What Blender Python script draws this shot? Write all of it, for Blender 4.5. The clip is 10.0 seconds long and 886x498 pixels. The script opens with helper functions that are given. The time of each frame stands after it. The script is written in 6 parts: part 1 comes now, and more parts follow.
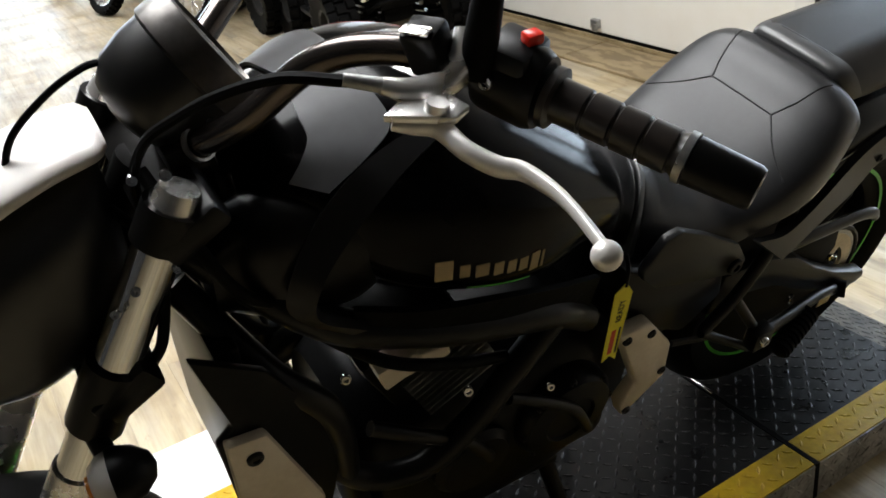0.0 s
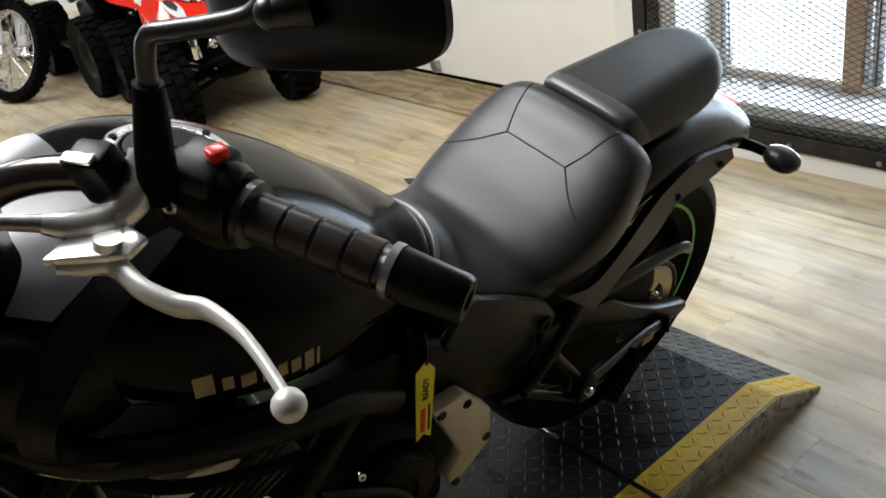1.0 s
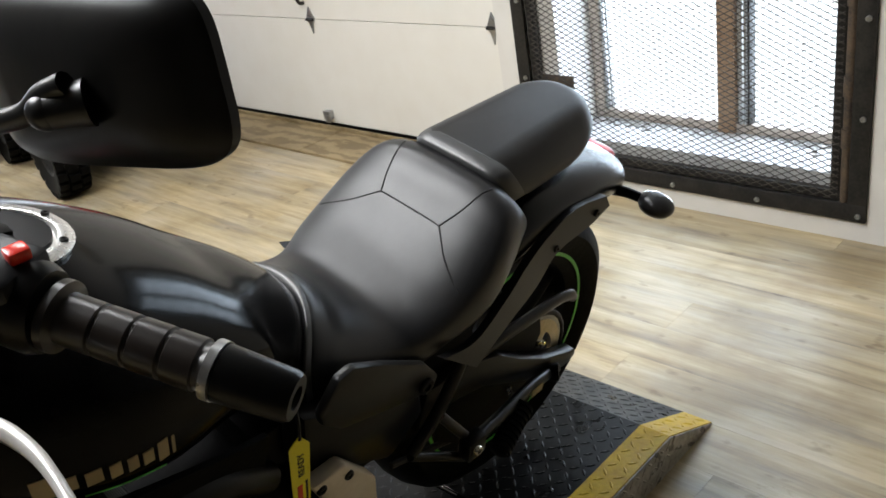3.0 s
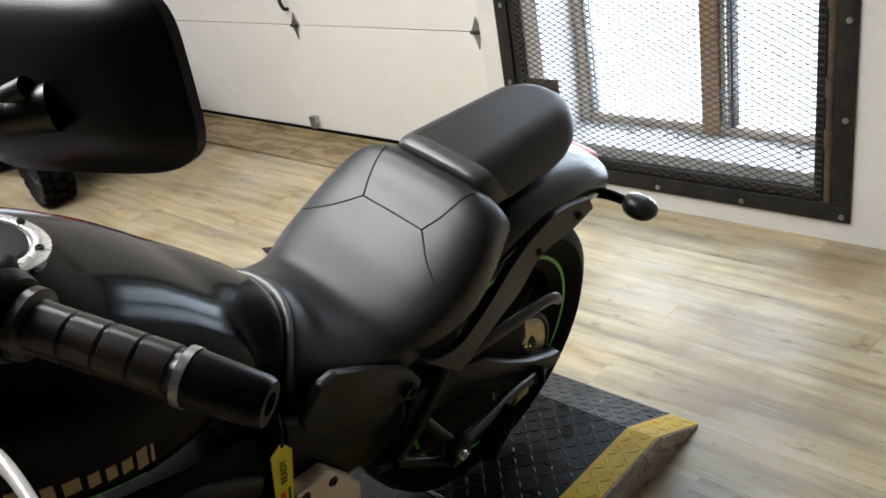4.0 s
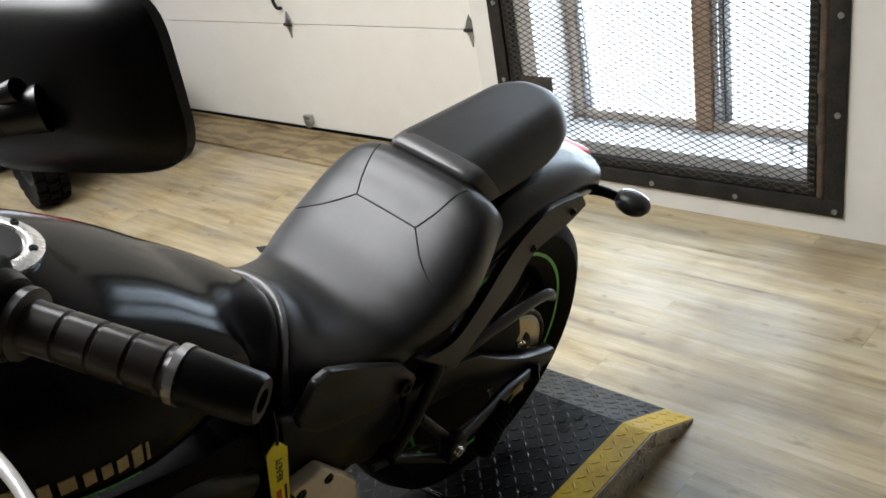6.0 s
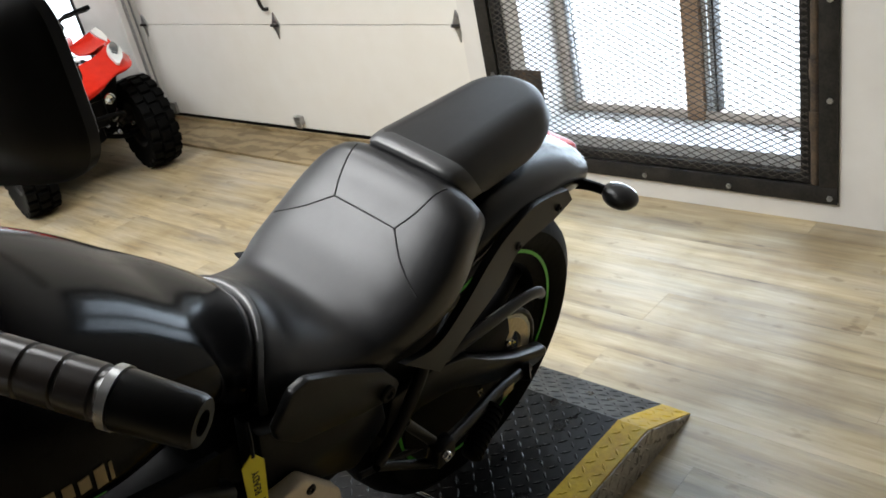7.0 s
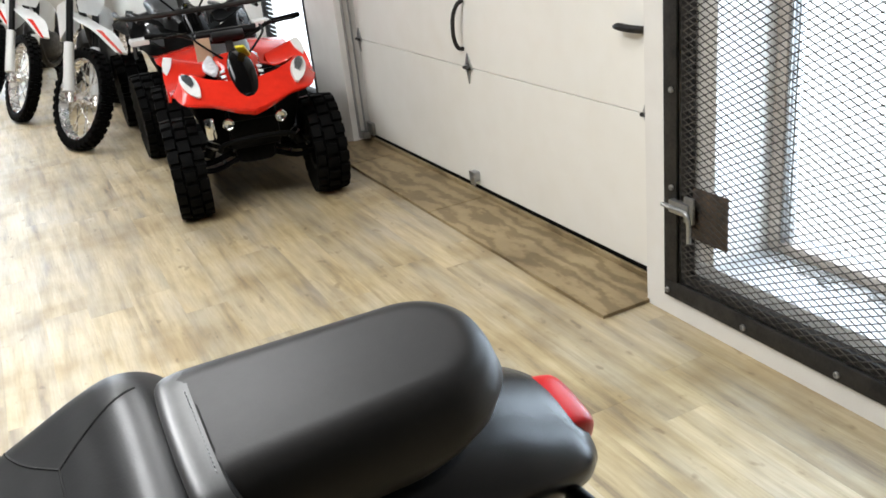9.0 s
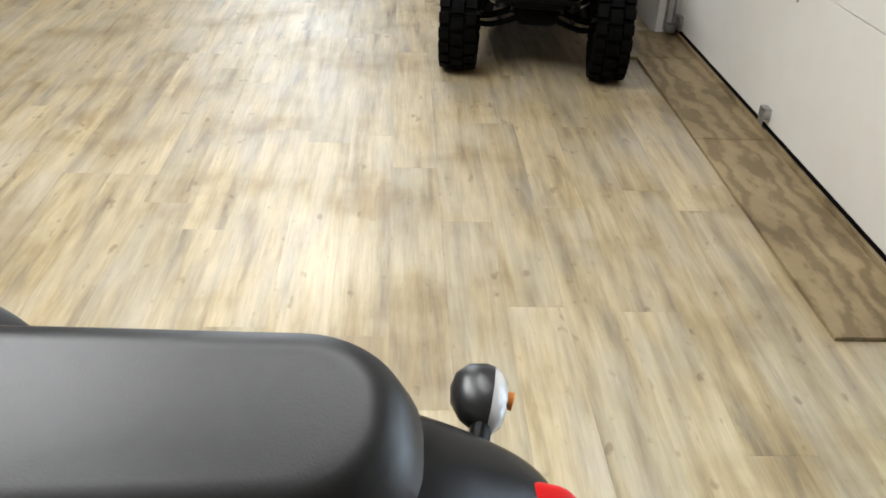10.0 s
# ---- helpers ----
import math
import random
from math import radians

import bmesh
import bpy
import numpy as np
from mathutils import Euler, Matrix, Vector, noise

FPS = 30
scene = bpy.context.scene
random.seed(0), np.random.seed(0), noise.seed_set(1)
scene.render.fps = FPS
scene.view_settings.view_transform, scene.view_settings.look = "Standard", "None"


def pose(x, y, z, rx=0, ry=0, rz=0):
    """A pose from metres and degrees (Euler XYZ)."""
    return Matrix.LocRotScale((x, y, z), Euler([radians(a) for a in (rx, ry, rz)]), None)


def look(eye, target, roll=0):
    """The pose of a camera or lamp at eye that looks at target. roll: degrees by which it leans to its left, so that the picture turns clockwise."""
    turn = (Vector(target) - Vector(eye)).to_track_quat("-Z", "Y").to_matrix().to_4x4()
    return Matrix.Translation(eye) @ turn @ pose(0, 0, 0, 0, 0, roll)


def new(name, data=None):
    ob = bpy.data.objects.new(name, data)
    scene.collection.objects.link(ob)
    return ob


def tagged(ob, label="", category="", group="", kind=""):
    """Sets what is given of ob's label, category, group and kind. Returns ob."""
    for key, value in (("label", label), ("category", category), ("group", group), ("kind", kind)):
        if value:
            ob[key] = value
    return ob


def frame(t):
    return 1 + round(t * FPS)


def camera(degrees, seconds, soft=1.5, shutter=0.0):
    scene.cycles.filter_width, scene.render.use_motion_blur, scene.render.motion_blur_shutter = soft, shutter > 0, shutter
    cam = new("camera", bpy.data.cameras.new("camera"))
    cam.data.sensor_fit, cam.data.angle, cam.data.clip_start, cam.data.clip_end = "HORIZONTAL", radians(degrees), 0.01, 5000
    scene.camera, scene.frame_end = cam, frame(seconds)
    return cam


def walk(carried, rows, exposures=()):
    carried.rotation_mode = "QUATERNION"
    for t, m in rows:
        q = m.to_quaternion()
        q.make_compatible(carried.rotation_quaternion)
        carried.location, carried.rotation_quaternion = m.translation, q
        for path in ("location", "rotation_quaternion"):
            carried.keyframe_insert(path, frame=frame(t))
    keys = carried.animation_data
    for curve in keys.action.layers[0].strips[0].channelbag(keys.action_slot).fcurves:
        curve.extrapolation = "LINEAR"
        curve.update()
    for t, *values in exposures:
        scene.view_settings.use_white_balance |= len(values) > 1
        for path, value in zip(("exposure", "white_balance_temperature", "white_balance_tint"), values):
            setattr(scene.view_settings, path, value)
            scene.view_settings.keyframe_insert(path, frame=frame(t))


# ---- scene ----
cam = camera(54.0, 10.0, 1.7)
PATH = [
    (0, (0.405, 0.59, 1.354), (1.179, 2.16, 0.387), -9.1),
    (0.5, (0.511, 0.585, 1.361), (1.451, 2.069, 0.405), -10.7),
    (0.7, (0.534, 0.588, 1.359), (1.518, 2.048, 0.41), -10.9),
    (1, (0.553, 0.583, 1.362), (1.57, 2.027, 0.424), -10.6),
    (1.5, (0.577, 0.577, 1.362), (1.666, 1.98, 0.442), -10.7),
    (2, (0.59, 0.57, 1.364), (1.728, 1.946, 0.462), -10.5),
    (2.5, (0.605, 0.568, 1.365), (1.771, 1.914, 0.456), -10.8),
    (3, (0.616, 0.571, 1.368), (1.819, 1.9, 0.482), -10.2),
    (4.5, (0.624, 0.562, 1.363), (1.854, 1.87, 0.483), -10.4),
    (5, (0.624, 0.56, 1.364), (1.859, 1.864, 0.484), -10.1),
    (5.5, (0.621, 0.559, 1.366), (1.851, 1.866, 0.483), -10.2),
    (7, (0.665, 0.56, 1.349), (1.889, 1.867, 0.458), -12.5),
    (7.2, (0.715, 0.565, 1.335), (1.905, 1.911, 0.453), -11.3),
    (7.5, (0.807, 0.555, 1.335), (1.922, 1.99, 0.498), -8.1),
    (7.8, (0.897, 0.57, 1.357), (1.935, 2.062, 0.525), -8.8),
    (8, (0.97, 0.615, 1.335), (2.029, 2.091, 0.499), -9.7),
    (8.3, (1.108, 0.717, 1.325), (2.149, 2.169, 0.426), -8.3),
    (8.5, (1.195, 0.762, 1.336), (2.232, 2.227, 0.452), -9.7),
    (8.7, (1.284, 0.778, 1.325), (2.259, 2.285, 0.44), -10.0),
    (9, (1.46, 0.792, 1.322), (2.236, 2.464, 0.547), -6.5),
    (9.2, (1.581, 0.801, 1.326), (2.209, 2.529, 0.538), -6.1),
    (9.5, (1.683, 0.85, 1.316), (2.118, 2.634, 0.525), -5.1),
    (9.8, (1.77, 0.973, 1.284), (2.056, 2.727, 0.367), 2.1),
    (10, (1.807, 1.073, 1.283), (1.917, 2.785, 0.257), 2.8),
]
walk(cam, [(t, look(eye, target, roll)) for t, eye, target, roll in PATH], exposures=[(0.0, 0.0), (9.0, 0.0), (10.0, -0.15)])

# ---- world and light ----
world = bpy.data.worlds.new("world")
scene.world = world
world.use_nodes = True
sky = world.node_tree.nodes.new("ShaderNodeTexSky")
sky.sky_type, sky.sun_disc = "NISHITA", False
sky.sun_elevation, sky.sun_rotation = radians(35), radians(90)
world.node_tree.links.new(sky.outputs[0], world.node_tree.nodes["Background"].inputs[0])
world.node_tree.nodes["Background"].inputs[1].default_value = 0.1


def area_lamp(name, m, sx, sy, watts, colour):
    data = bpy.data.lights.new(name, "AREA")
    data.shape, data.size, data.size_y, data.energy, data.color = "RECTANGLE", sx, sy, watts, colour
    ob = new(name, data)
    ob.matrix_world = m
    return ob


# daylight through the gated doorway, and the long tubes of the ceiling fixtures
area_lamp("doorway_daylight", pose(3.80, 2.0, 1.25, 0, 90, 0), 2.3, 2.4, 150, (0.67, 0.83, 1.0))
# (x, y, length along x, length along y)
LAMPS = [(0.30, 2.75, 0.9, 2.1), (1.75, 2.7, 0.6, 1.5), (0.95, 7.2, 0.9, 2.4), (0.95, 10.4, 0.9, 2.4)]
for lx, ly, sx, sy in LAMPS:
    area_lamp("tube_light", pose(lx, ly, 2.97), sx, sy, (138 if lx < 0.5 else 39) if ly < 3 else 98, (0.955, 0.97, 0.985))


# ---- materials ----
def mat(name, base, rough=0.5, metal=0.0, var=None, scale=8.0, stretch=(1, 1, 1), amount=0.5, bump=0.0, bscale=60.0, rvar=0.0, coat=0.0,
        rand=0.0, emit=None, spec=0.5, alpha=1.0):
    """A procedural material: base mixed with var by two sizes of noise, bump, roughness variation, clear coat."""
    m = bpy.data.materials.new(name)
    m.use_nodes = True
    nt = m.node_tree
    b = nt.nodes["Principled BSDF"]
    b.inputs["Base Color"].default_value = (*base, 1)
    b.inputs["Roughness"].default_value, b.inputs["Metallic"].default_value = rough, metal
    b.inputs["Specular IOR Level"].default_value = spec
    b.inputs["Coat Weight"].default_value, b.inputs["Coat Roughness"].default_value = coat, 0.06
    co = nt.nodes.new("ShaderNodeTexCoord")
    mp = nt.nodes.new("ShaderNodeMapping")
    mp.inputs["Scale"].default_value = stretch
    nt.links.new(co.outputs["Object"], mp.inputs[0])

    def noise_tex(s, detail=4.0):
        n = nt.nodes.new("ShaderNodeTexNoise")
        n.inputs["Scale"].default_value, n.inputs["Detail"].default_value = s, detail
        nt.links.new(mp.outputs[0], n.inputs["Vector"])
        return n.outputs["Fac"]

    if var:
        big, fine = noise_tex(scale), noise_tex(scale * 7.3)
        add = nt.nodes.new("ShaderNodeMath")
        add.operation, add.inputs[1].default_value = "MULTIPLY_ADD", 0.6
        nt.links.new(big, add.inputs[0])
        half = nt.nodes.new("ShaderNodeMath")
        half.operation, half.inputs[1].default_value = "MULTIPLY", 0.4
        nt.links.new(fine, half.inputs[0])
        nt.links.new(half.outputs[0], add.inputs[2])
        ramp = nt.nodes.new("ShaderNodeValToRGB")
        ramp.color_ramp.elements[0].position, ramp.color_ramp.elements[1].position = 0.5 - 0.2 * amount - 0.02, 0.5 + 0.2 * amount + 0.02
        ramp.color_ramp.elements[0].color, ramp.color_ramp.elements[1].color = (*base, 1), (*var, 1)
        nt.links.new(add.outputs[0], ramp.inputs[0])
        out = ramp.outputs[0]
        if rand:
            info = nt.nodes.new("ShaderNodeObjectInfo")
            hsv = nt.nodes.new("ShaderNodeHueSaturation")
            rng = nt.nodes.new("ShaderNodeMapRange")
            rng.inputs["To Min"].default_value, rng.inputs["To Max"].default_value = 1 - rand, 1 + rand
            nt.links.new(info.outputs["Random"], rng.inputs[0])
            nt.links.new(rng.outputs[0], hsv.inputs["Value"])
            nt.links.new(out, hsv.inputs["Color"])
            out = hsv.outputs[0]
        nt.links.new(out, b.inputs["Base Color"])
    if rvar:
        rr = nt.nodes.new("ShaderNodeMapRange")
        rr.inputs["From Min"].default_value, rr.inputs["From Max"].default_value = 0.3, 0.7
        rr.inputs["To Min"].default_value, rr.inputs["To Max"].default_value = max(0.02, rough - rvar), min(1.0, rough + rvar)
        nt.links.new(noise_tex(scale * 2.1), rr.inputs[0])
        nt.links.new(rr.outputs[0], b.inputs["Roughness"])
    if bump:
        bp = nt.nodes.new("ShaderNodeBump")
        bp.inputs["Strength"].default_value, bp.inputs["Distance"].default_value = bump, 0.004
        nt.links.new(noise_tex(bscale, 3.0), bp.inputs["Height"])
        nt.links.new(bp.outputs[0], b.inputs["Normal"])
    if emit:
        b.inputs["Emission Color"].default_value, b.inputs["Emission Strength"].default_value = (*emit[:3], 1), emit[3]
    return m


M = {
    "wall": mat("white_wall_paint", (0.74, 0.72, 0.68), 0.6, var=(0.66, 0.63, 0.58), scale=1.6, amount=0.9, bump=0.15, bscale=140),
    # unlit side of the room: its darkness is put into this wall colour
    "wall_dark": mat("unlit_wall_dark", (0.06, 0.06, 0.062), 0.7, var=(0.05, 0.05, 0.05), scale=1.6),
    "door": mat("garage_door_enamel", (0.80, 0.78, 0.73), 0.45, var=(0.74, 0.71, 0.64), scale=1.1, amount=0.9, bump=0.06, bscale=90),
    "ceiling": mat("grey_ceiling_paint", (0.15, 0.146, 0.14), 0.8, var=(0.12, 0.117, 0.11), scale=2.0),
    "steel_dark": mat("dark_steel", (0.014, 0.0135, 0.013), 0.5, 0.1, var=(0.032, 0.029, 0.026), scale=14, rvar=0.12, bump=0.1, spec=0.2),
    "mesh_steel": mat("dull_expanded_steel", (0.05, 0.046, 0.042), 0.6, 0.1, var=(0.085, 0.075, 0.065), scale=22, spec=0.2),
    "rust": mat("rusty_steel", (0.12, 0.085, 0.055), 0.7, 0.4, var=(0.05, 0.04, 0.035), scale=20, bump=0.3),
    "galv": mat("galvanised_steel", (0.45, 0.45, 0.44), 0.38, 0.9, var=(0.3, 0.3, 0.3), scale=30, rvar=0.12),
    "rubber": mat("black_rubber", (0.002, 0.002, 0.002), 0.55, var=(0.0042, 0.004, 0.0038), scale=24, bump=0.2, spec=0.04),
    "timber": mat("bare_timber", (0.34, 0.21, 0.12), 0.65, var=(0.24, 0.14, 0.075), scale=5, stretch=(8, 8, 1), bump=0.2),
    "ply": mat("plywood", (0.30, 0.225, 0.125), 0.55, var=(0.15, 0.105, 0.055), scale=3.2, stretch=(4.5, 1.0, 4), amount=0.75, bump=0.15, bscale=70),
    "weathered": mat("weathered_timber", (0.60, 0.52, 0.45), 0.7, var=(0.38, 0.32, 0.27), scale=9, stretch=(6, 1, 1), amount=0.8, bump=0.2),
    "ledge": mat("dusty_white_paint", (0.60, 0.60, 0.59), 0.7, var=(0.42, 0.42, 0.41), scale=5, amount=0.7, bump=0.1),
    "concrete": mat("grey_concrete", (0.42, 0.41, 0.39), 0.85, var=(0.26, 0.25, 0.23), scale=9, bump=0.4),
    "shop_day": mat("shop_daylight", (0.8, 0.85, 0.9), 1.0, emit=(0.74, 0.87, 1.0, 7.0)),
    "outside": mat("bright_daylight", (0.8, 0.85, 0.9), 1.0, emit=(0.93, 0.97, 1.0, 1.6)),
    "deck": mat("black_tread_plate", (0.004, 0.004, 0.0044), 0.36, 0.1, var=(0.012, 0.0115, 0.011), scale=9, rvar=0.12, amount=0.8, spec=0.18),
    "yellow": mat("worn_yellow_paint", (0.66, 0.43, 0.016), 0.45, var=(0.45, 0.28, 0.015), scale=11, amount=0.7, bump=0.15, rvar=0.12, spec=0.22),
    "plate": mat("bare_tread_plate", (0.52, 0.49, 0.45), 0.35, 0.5, var=(0.26, 0.24, 0.21), scale=16, rvar=0.12),
    "gloss": mat("gloss_black_paint", (0.0018, 0.0018, 0.002), 0.13, var=(0.003, 0.0027, 0.0027), scale=5, spec=0.085),
    "satin": mat("satin_black", (0.0028, 0.0028, 0.0028), 0.32, var=(0.0055, 0.005, 0.0045), scale=30, bump=0.04, spec=0.19),
    "grey_panel": mat("charcoal_satin_paint", (0.007, 0.007, 0.0074), 0.34, var=(0.010, 0.0097, 0.010), scale=12, spec=0.2),
    "vinyl": mat("black_seat_vinyl", (0.0068, 0.0068, 0.0073), 0.40, var=(0.0105, 0.0104, 0.0110), scale=10, bump=0.05, bscale=420, rvar=0.03, spec=0.60),
    "vinyl_matt": mat("matt_pillion_vinyl", (0.009, 0.0080, 0.0074), 0.42, var=(0.013, 0.0118, 0.011), scale=12, bump=0.05, bscale=500, spec=0.5),
    "vinyl_band": mat("smooth_vinyl_band", (0.032, 0.032, 0.0325), 0.38, var=(0.042, 0.0415, 0.0415), scale=12, bump=0.04, bscale=300, spec=0.9),
    "gloss_tail": mat("gloss_tail_paint", (0.003, 0.003, 0.0035), 0.27, var=(0.005, 0.005, 0.005), scale=6, spec=0.34),
    "thread": mat("dark_seam", (0.008, 0.008, 0.008), 0.8),
    "silver": mat("polished_alloy", (0.84, 0.82, 0.80), 0.27, 0.8, var=(0.78, 0.76, 0.73), scale=12, rvar=0.03),
    "signal": mat("dark_grey_signal_shell", (0.016, 0.0155, 0.015), 0.33, var=(0.024, 0.023, 0.022), scale=30, spec=0.5),
    "cast": mat("cast_alloy", (0.84, 0.81, 0.77), 0.33, 0.35, var=(0.76, 0.73, 0.69), scale=14, rvar=0.05),
    "alloy": mat("champagne_alloy", (0.78, 0.68, 0.54), 0.38, 0.15, var=(0.70, 0.60, 0.46), scale=14, rvar=0.08),
    "chrome": mat("chrome", (0.75, 0.75, 0.75), 0.1, 1.0),
    "trim_satin": mat("charcoal_satin_trim", (0.009, 0.009, 0.0095), 0.33, var=(0.013, 0.013, 0.0135), scale=12, spec=0.32),
    "grip": mat("glossy_black_grip", (0.012, 0.009, 0.0075), 0.3, var=(0.02, 0.015, 0.012), scale=20, bump=0.04, spec=0.5),
    "wheel_black": mat("matt_black_cast_alloy", (0.0022, 0.0022, 0.0022), 0.6, var=(0.004, 0.0038, 0.0036), scale=24, bump=0.06, spec=0.08),
    "arm": mat("glossy_black_arm", (0.004, 0.004, 0.004), 0.33, var=(0.009, 0.0088, 0.0085), scale=12, spec=0.6, bump=0.03),
    "housing": mat("moulded_black_housing", (0.005, 0.0048, 0.0045), 0.36, var=(0.008, 0.0075, 0.007), scale=10, bump=0.03, spec=0.2),
    "pod_metal": mat("brushed_grey_metal", (0.085, 0.078, 0.072), 0.36, 0.7, var=(0.055, 0.050, 0.046), scale=18, rvar=0.08),
    # grey lightened to carry the ceiling's reflection on the tank front; stitches share it
    "tank_grey": mat("satin_grey_with_sheen", (0.068, 0.068, 0.071), 0.30, var=(0.085, 0.085, 0.088), scale=10, spec=0.7),
    "bar": mat("bronze_black_bar", (0.105, 0.093, 0.085), 0.2, 0.9, var=(0.09, 0.075, 0.068), scale=20),
    "white_cowl": mat("pearl_white_paint", (0.78, 0.74, 0.70), 0.4, coat=0.3, var=(0.74, 0.69, 0.64), scale=3),
    "red": mat("gloss_red_plastic", (0.70, 0.026, 0.011), 0.26, coat=0.35, var=(0.58, 0.018, 0.008), scale=4, spec=0.35),
    "lens_red": mat("red_lens", (0.55, 0.008, 0.008), 0.3, spec=0.25),
    "lens_clear": mat("clear_lens", (0.52, 0.50, 0.47), 0.12, coat=0.6),
    "lens_dark": mat("smoked_lens", (0.05, 0.055, 0.06), 0.12, coat=1.0),
    "amber": mat("amber_lens", (0.75, 0.24, 0.04), 0.15, coat=1.0),
    "green": mat("green_rim_stripe", (0.09, 0.55, 0.05), 0.4),
    "brass": mat("gold_sprocket", (0.55, 0.46, 0.31), 0.35, 0.9, var=(0.40, 0.33, 0.21), scale=20),
    "gold": mat("gold_decal", (0.36, 0.28, 0.15), 0.4, 0.3),
    "tag": mat("yellow_tag", (0.88, 0.77, 0.03), 0.45),
    "ink": mat("black_ink", (0.012, 0.012, 0.012), 0.6),
    "red_ink": mat("red_ink", (0.65, 0.06, 0.02), 0.5),
    "white_plastic": mat("white_plastic", (0.76, 0.76, 0.74), 0.35, coat=0.2, var=(0.7, 0.7, 0.68), scale=4),
    "black_plastic": mat("black_plastic", (0.0025, 0.0025, 0.0025), 0.36, var=(0.005, 0.005, 0.005), scale=18, bump=0.05, spec=0.12),
    "mirror": mat("mirror_glass", (0.85, 0.86, 0.87), 0.02, 1.0),
    "card": mat("brown_card", (0.5, 0.36, 0.24), 0.8, var=(0.44, 0.31, 0.2), scale=10),
    # slats give off their own glow in place of daylight through them
    "blind": mat("glowing_blind_slat", (0.78, 0.8, 0.82), 0.5, emit=(0.8, 0.9, 1.0, 1.1)),
    "tube": mat("lit_tube", (0.9, 0.9, 0.9), 0.4, emit=(1.0, 0.95, 0.86, 4.0)),
    "wrap": mat("clear_wrap", (0.75, 0.76, 0.78), 0.12, var=(0.5, 0.5, 0.52), scale=30, bump=0.8, bscale=60),
}


def floor_mat(name):
    """Vinyl plank: straw and grey streaks along the plank, shifted and tinted by each plank's own random number."""
    m = bpy.data.materials.new(name)
    m.use_nodes = True
    nt = m.node_tree
    b = nt.nodes["Principled BSDF"]
    geo, info = nt.nodes.new("ShaderNodeNewGeometry"), nt.nodes.new("ShaderNodeObjectInfo")
    off = nt.nodes.new("ShaderNodeVectorMath")
    off.operation = "MULTIPLY_ADD"
    off.inputs[1].default_value = (37.0, 91.0, 13.0)
    nt.links.new(info.outputs["Random"], off.inputs[0])
    nt.links.new(geo.outputs["Position"], off.inputs[2])

    def streak(sx, sy, s, detail, rough=0.55):
        mp = nt.nodes.new("ShaderNodeMapping")
        mp.inputs["Scale"].default_value = (sx, sy, 1)
        nt.links.new(off.outputs[0], mp.inputs[0])
        n = nt.nodes.new("ShaderNodeTexNoise")
        n.inputs["Scale"].default_value, n.inputs["Detail"].default_value, n.inputs["Roughness"].default_value = s, detail, rough
        nt.links.new(mp.outputs[0], n.inputs["Vector"])
        return n.outputs["Fac"]

    def ramp(fac, stops):
        r = nt.nodes.new("ShaderNodeValToRGB")
        while len(r.color_ramp.elements) < len(stops):
            r.color_ramp.elements.new(0.5)
        for e, (p, c) in zip(r.color_ramp.elements, stops):
            e.position, e.color = p, (*c, 1)
        nt.links.new(fac, r.inputs[0])
        return r.outputs[0]

    def mix(fac, a, c, kind="MIX"):
        n = nt.nodes.new("ShaderNodeMix")
        n.data_type, n.blend_type = "RGBA", kind
        if isinstance(fac, float):
            n.inputs[0].default_value = fac
        else:
            nt.links.new(fac, n.inputs[0])
        nt.links.new(a, n.inputs[6])
        nt.links.new(c, n.inputs[7])
        return n.outputs[2]

    tone = ramp(streak(9.5, 0.85, 2.1, 6, 0.62), [(0.30, (0.215, 0.165, 0.10)), (0.45, (0.415, 0.325, 0.185)), (0.64, (0.565, 0.47, 0.30))])
    grey = ramp(streak(9, 1.4, 1.9, 4), [(0.3, (0.27, 0.245, 0.21)), (0.7, (0.50, 0.47, 0.415))])
    col = mix(ramp(streak(6.5, 1.4, 1.6, 4), [(0.40, (0.02, 0.02, 0.02)), (0.66, (0.48, 0.48, 0.48))]), tone, grey)
    grain = ramp(streak(60, 3, 2.2, 3), [(0.3, (0.72, 0.7, 0.66)), (0.6, (1, 1, 1))])
    col = mix(0.45, col, grain, "MULTIPLY")
    knots = ramp(streak(15, 7, 1.7, 2, 0.4), [(0.68, (1, 1, 1)), (0.75, (0.42, 0.36, 0.30))])
    col = mix(0.6, col, knots, "MULTIPLY")
    worn = nt.nodes.new("ShaderNodeTexNoise")
    worn.inputs["Scale"].default_value, worn.inputs["Detail"].default_value = 2.4, 6.0
    nt.links.new(geo.outputs["Position"], worn.inputs["Vector"])
    col = mix(0.9, col, ramp(worn.outputs["Fac"], [(0.35, (0.70, 0.63, 0.50)), (0.47, (0.92, 0.90, 0.83)), (0.62, (1.0, 1.0, 1.0))]), "MULTIPLY")
    scuff = ramp(streak(9, 5, 3.1, 5, 0.7), [(0.62, (1, 1, 1)), (0.74, (0.62, 0.56, 0.48))])
    col = mix(0.7, col, scuff, "MULTIPLY")
    hsv = nt.nodes.new("ShaderNodeHueSaturation")
    rng = nt.nodes.new("ShaderNodeMapRange")
    rng.inputs["To Min"].default_value, rng.inputs["To Max"].default_value = 0.90, 1.10
    nt.links.new(info.outputs["Random"], rng.inputs[0])
    nt.links.new(rng.outputs[0], hsv.inputs["Value"])
    nt.links.new(col, hsv.inputs["Color"])
    nt.links.new(hsv.outputs[0], b.inputs["Base Color"])
    b.inputs["Specular IOR Level"].default_value = 0.75
    rr = nt.nodes.new("ShaderNodeMapRange")
    rr.inputs["From Min"].default_value, rr.inputs["From Max"].default_value = 0.32, 0.68
    rr.inputs["To Min"].default_value, rr.inputs["To Max"].default_value = 0.53, 0.40
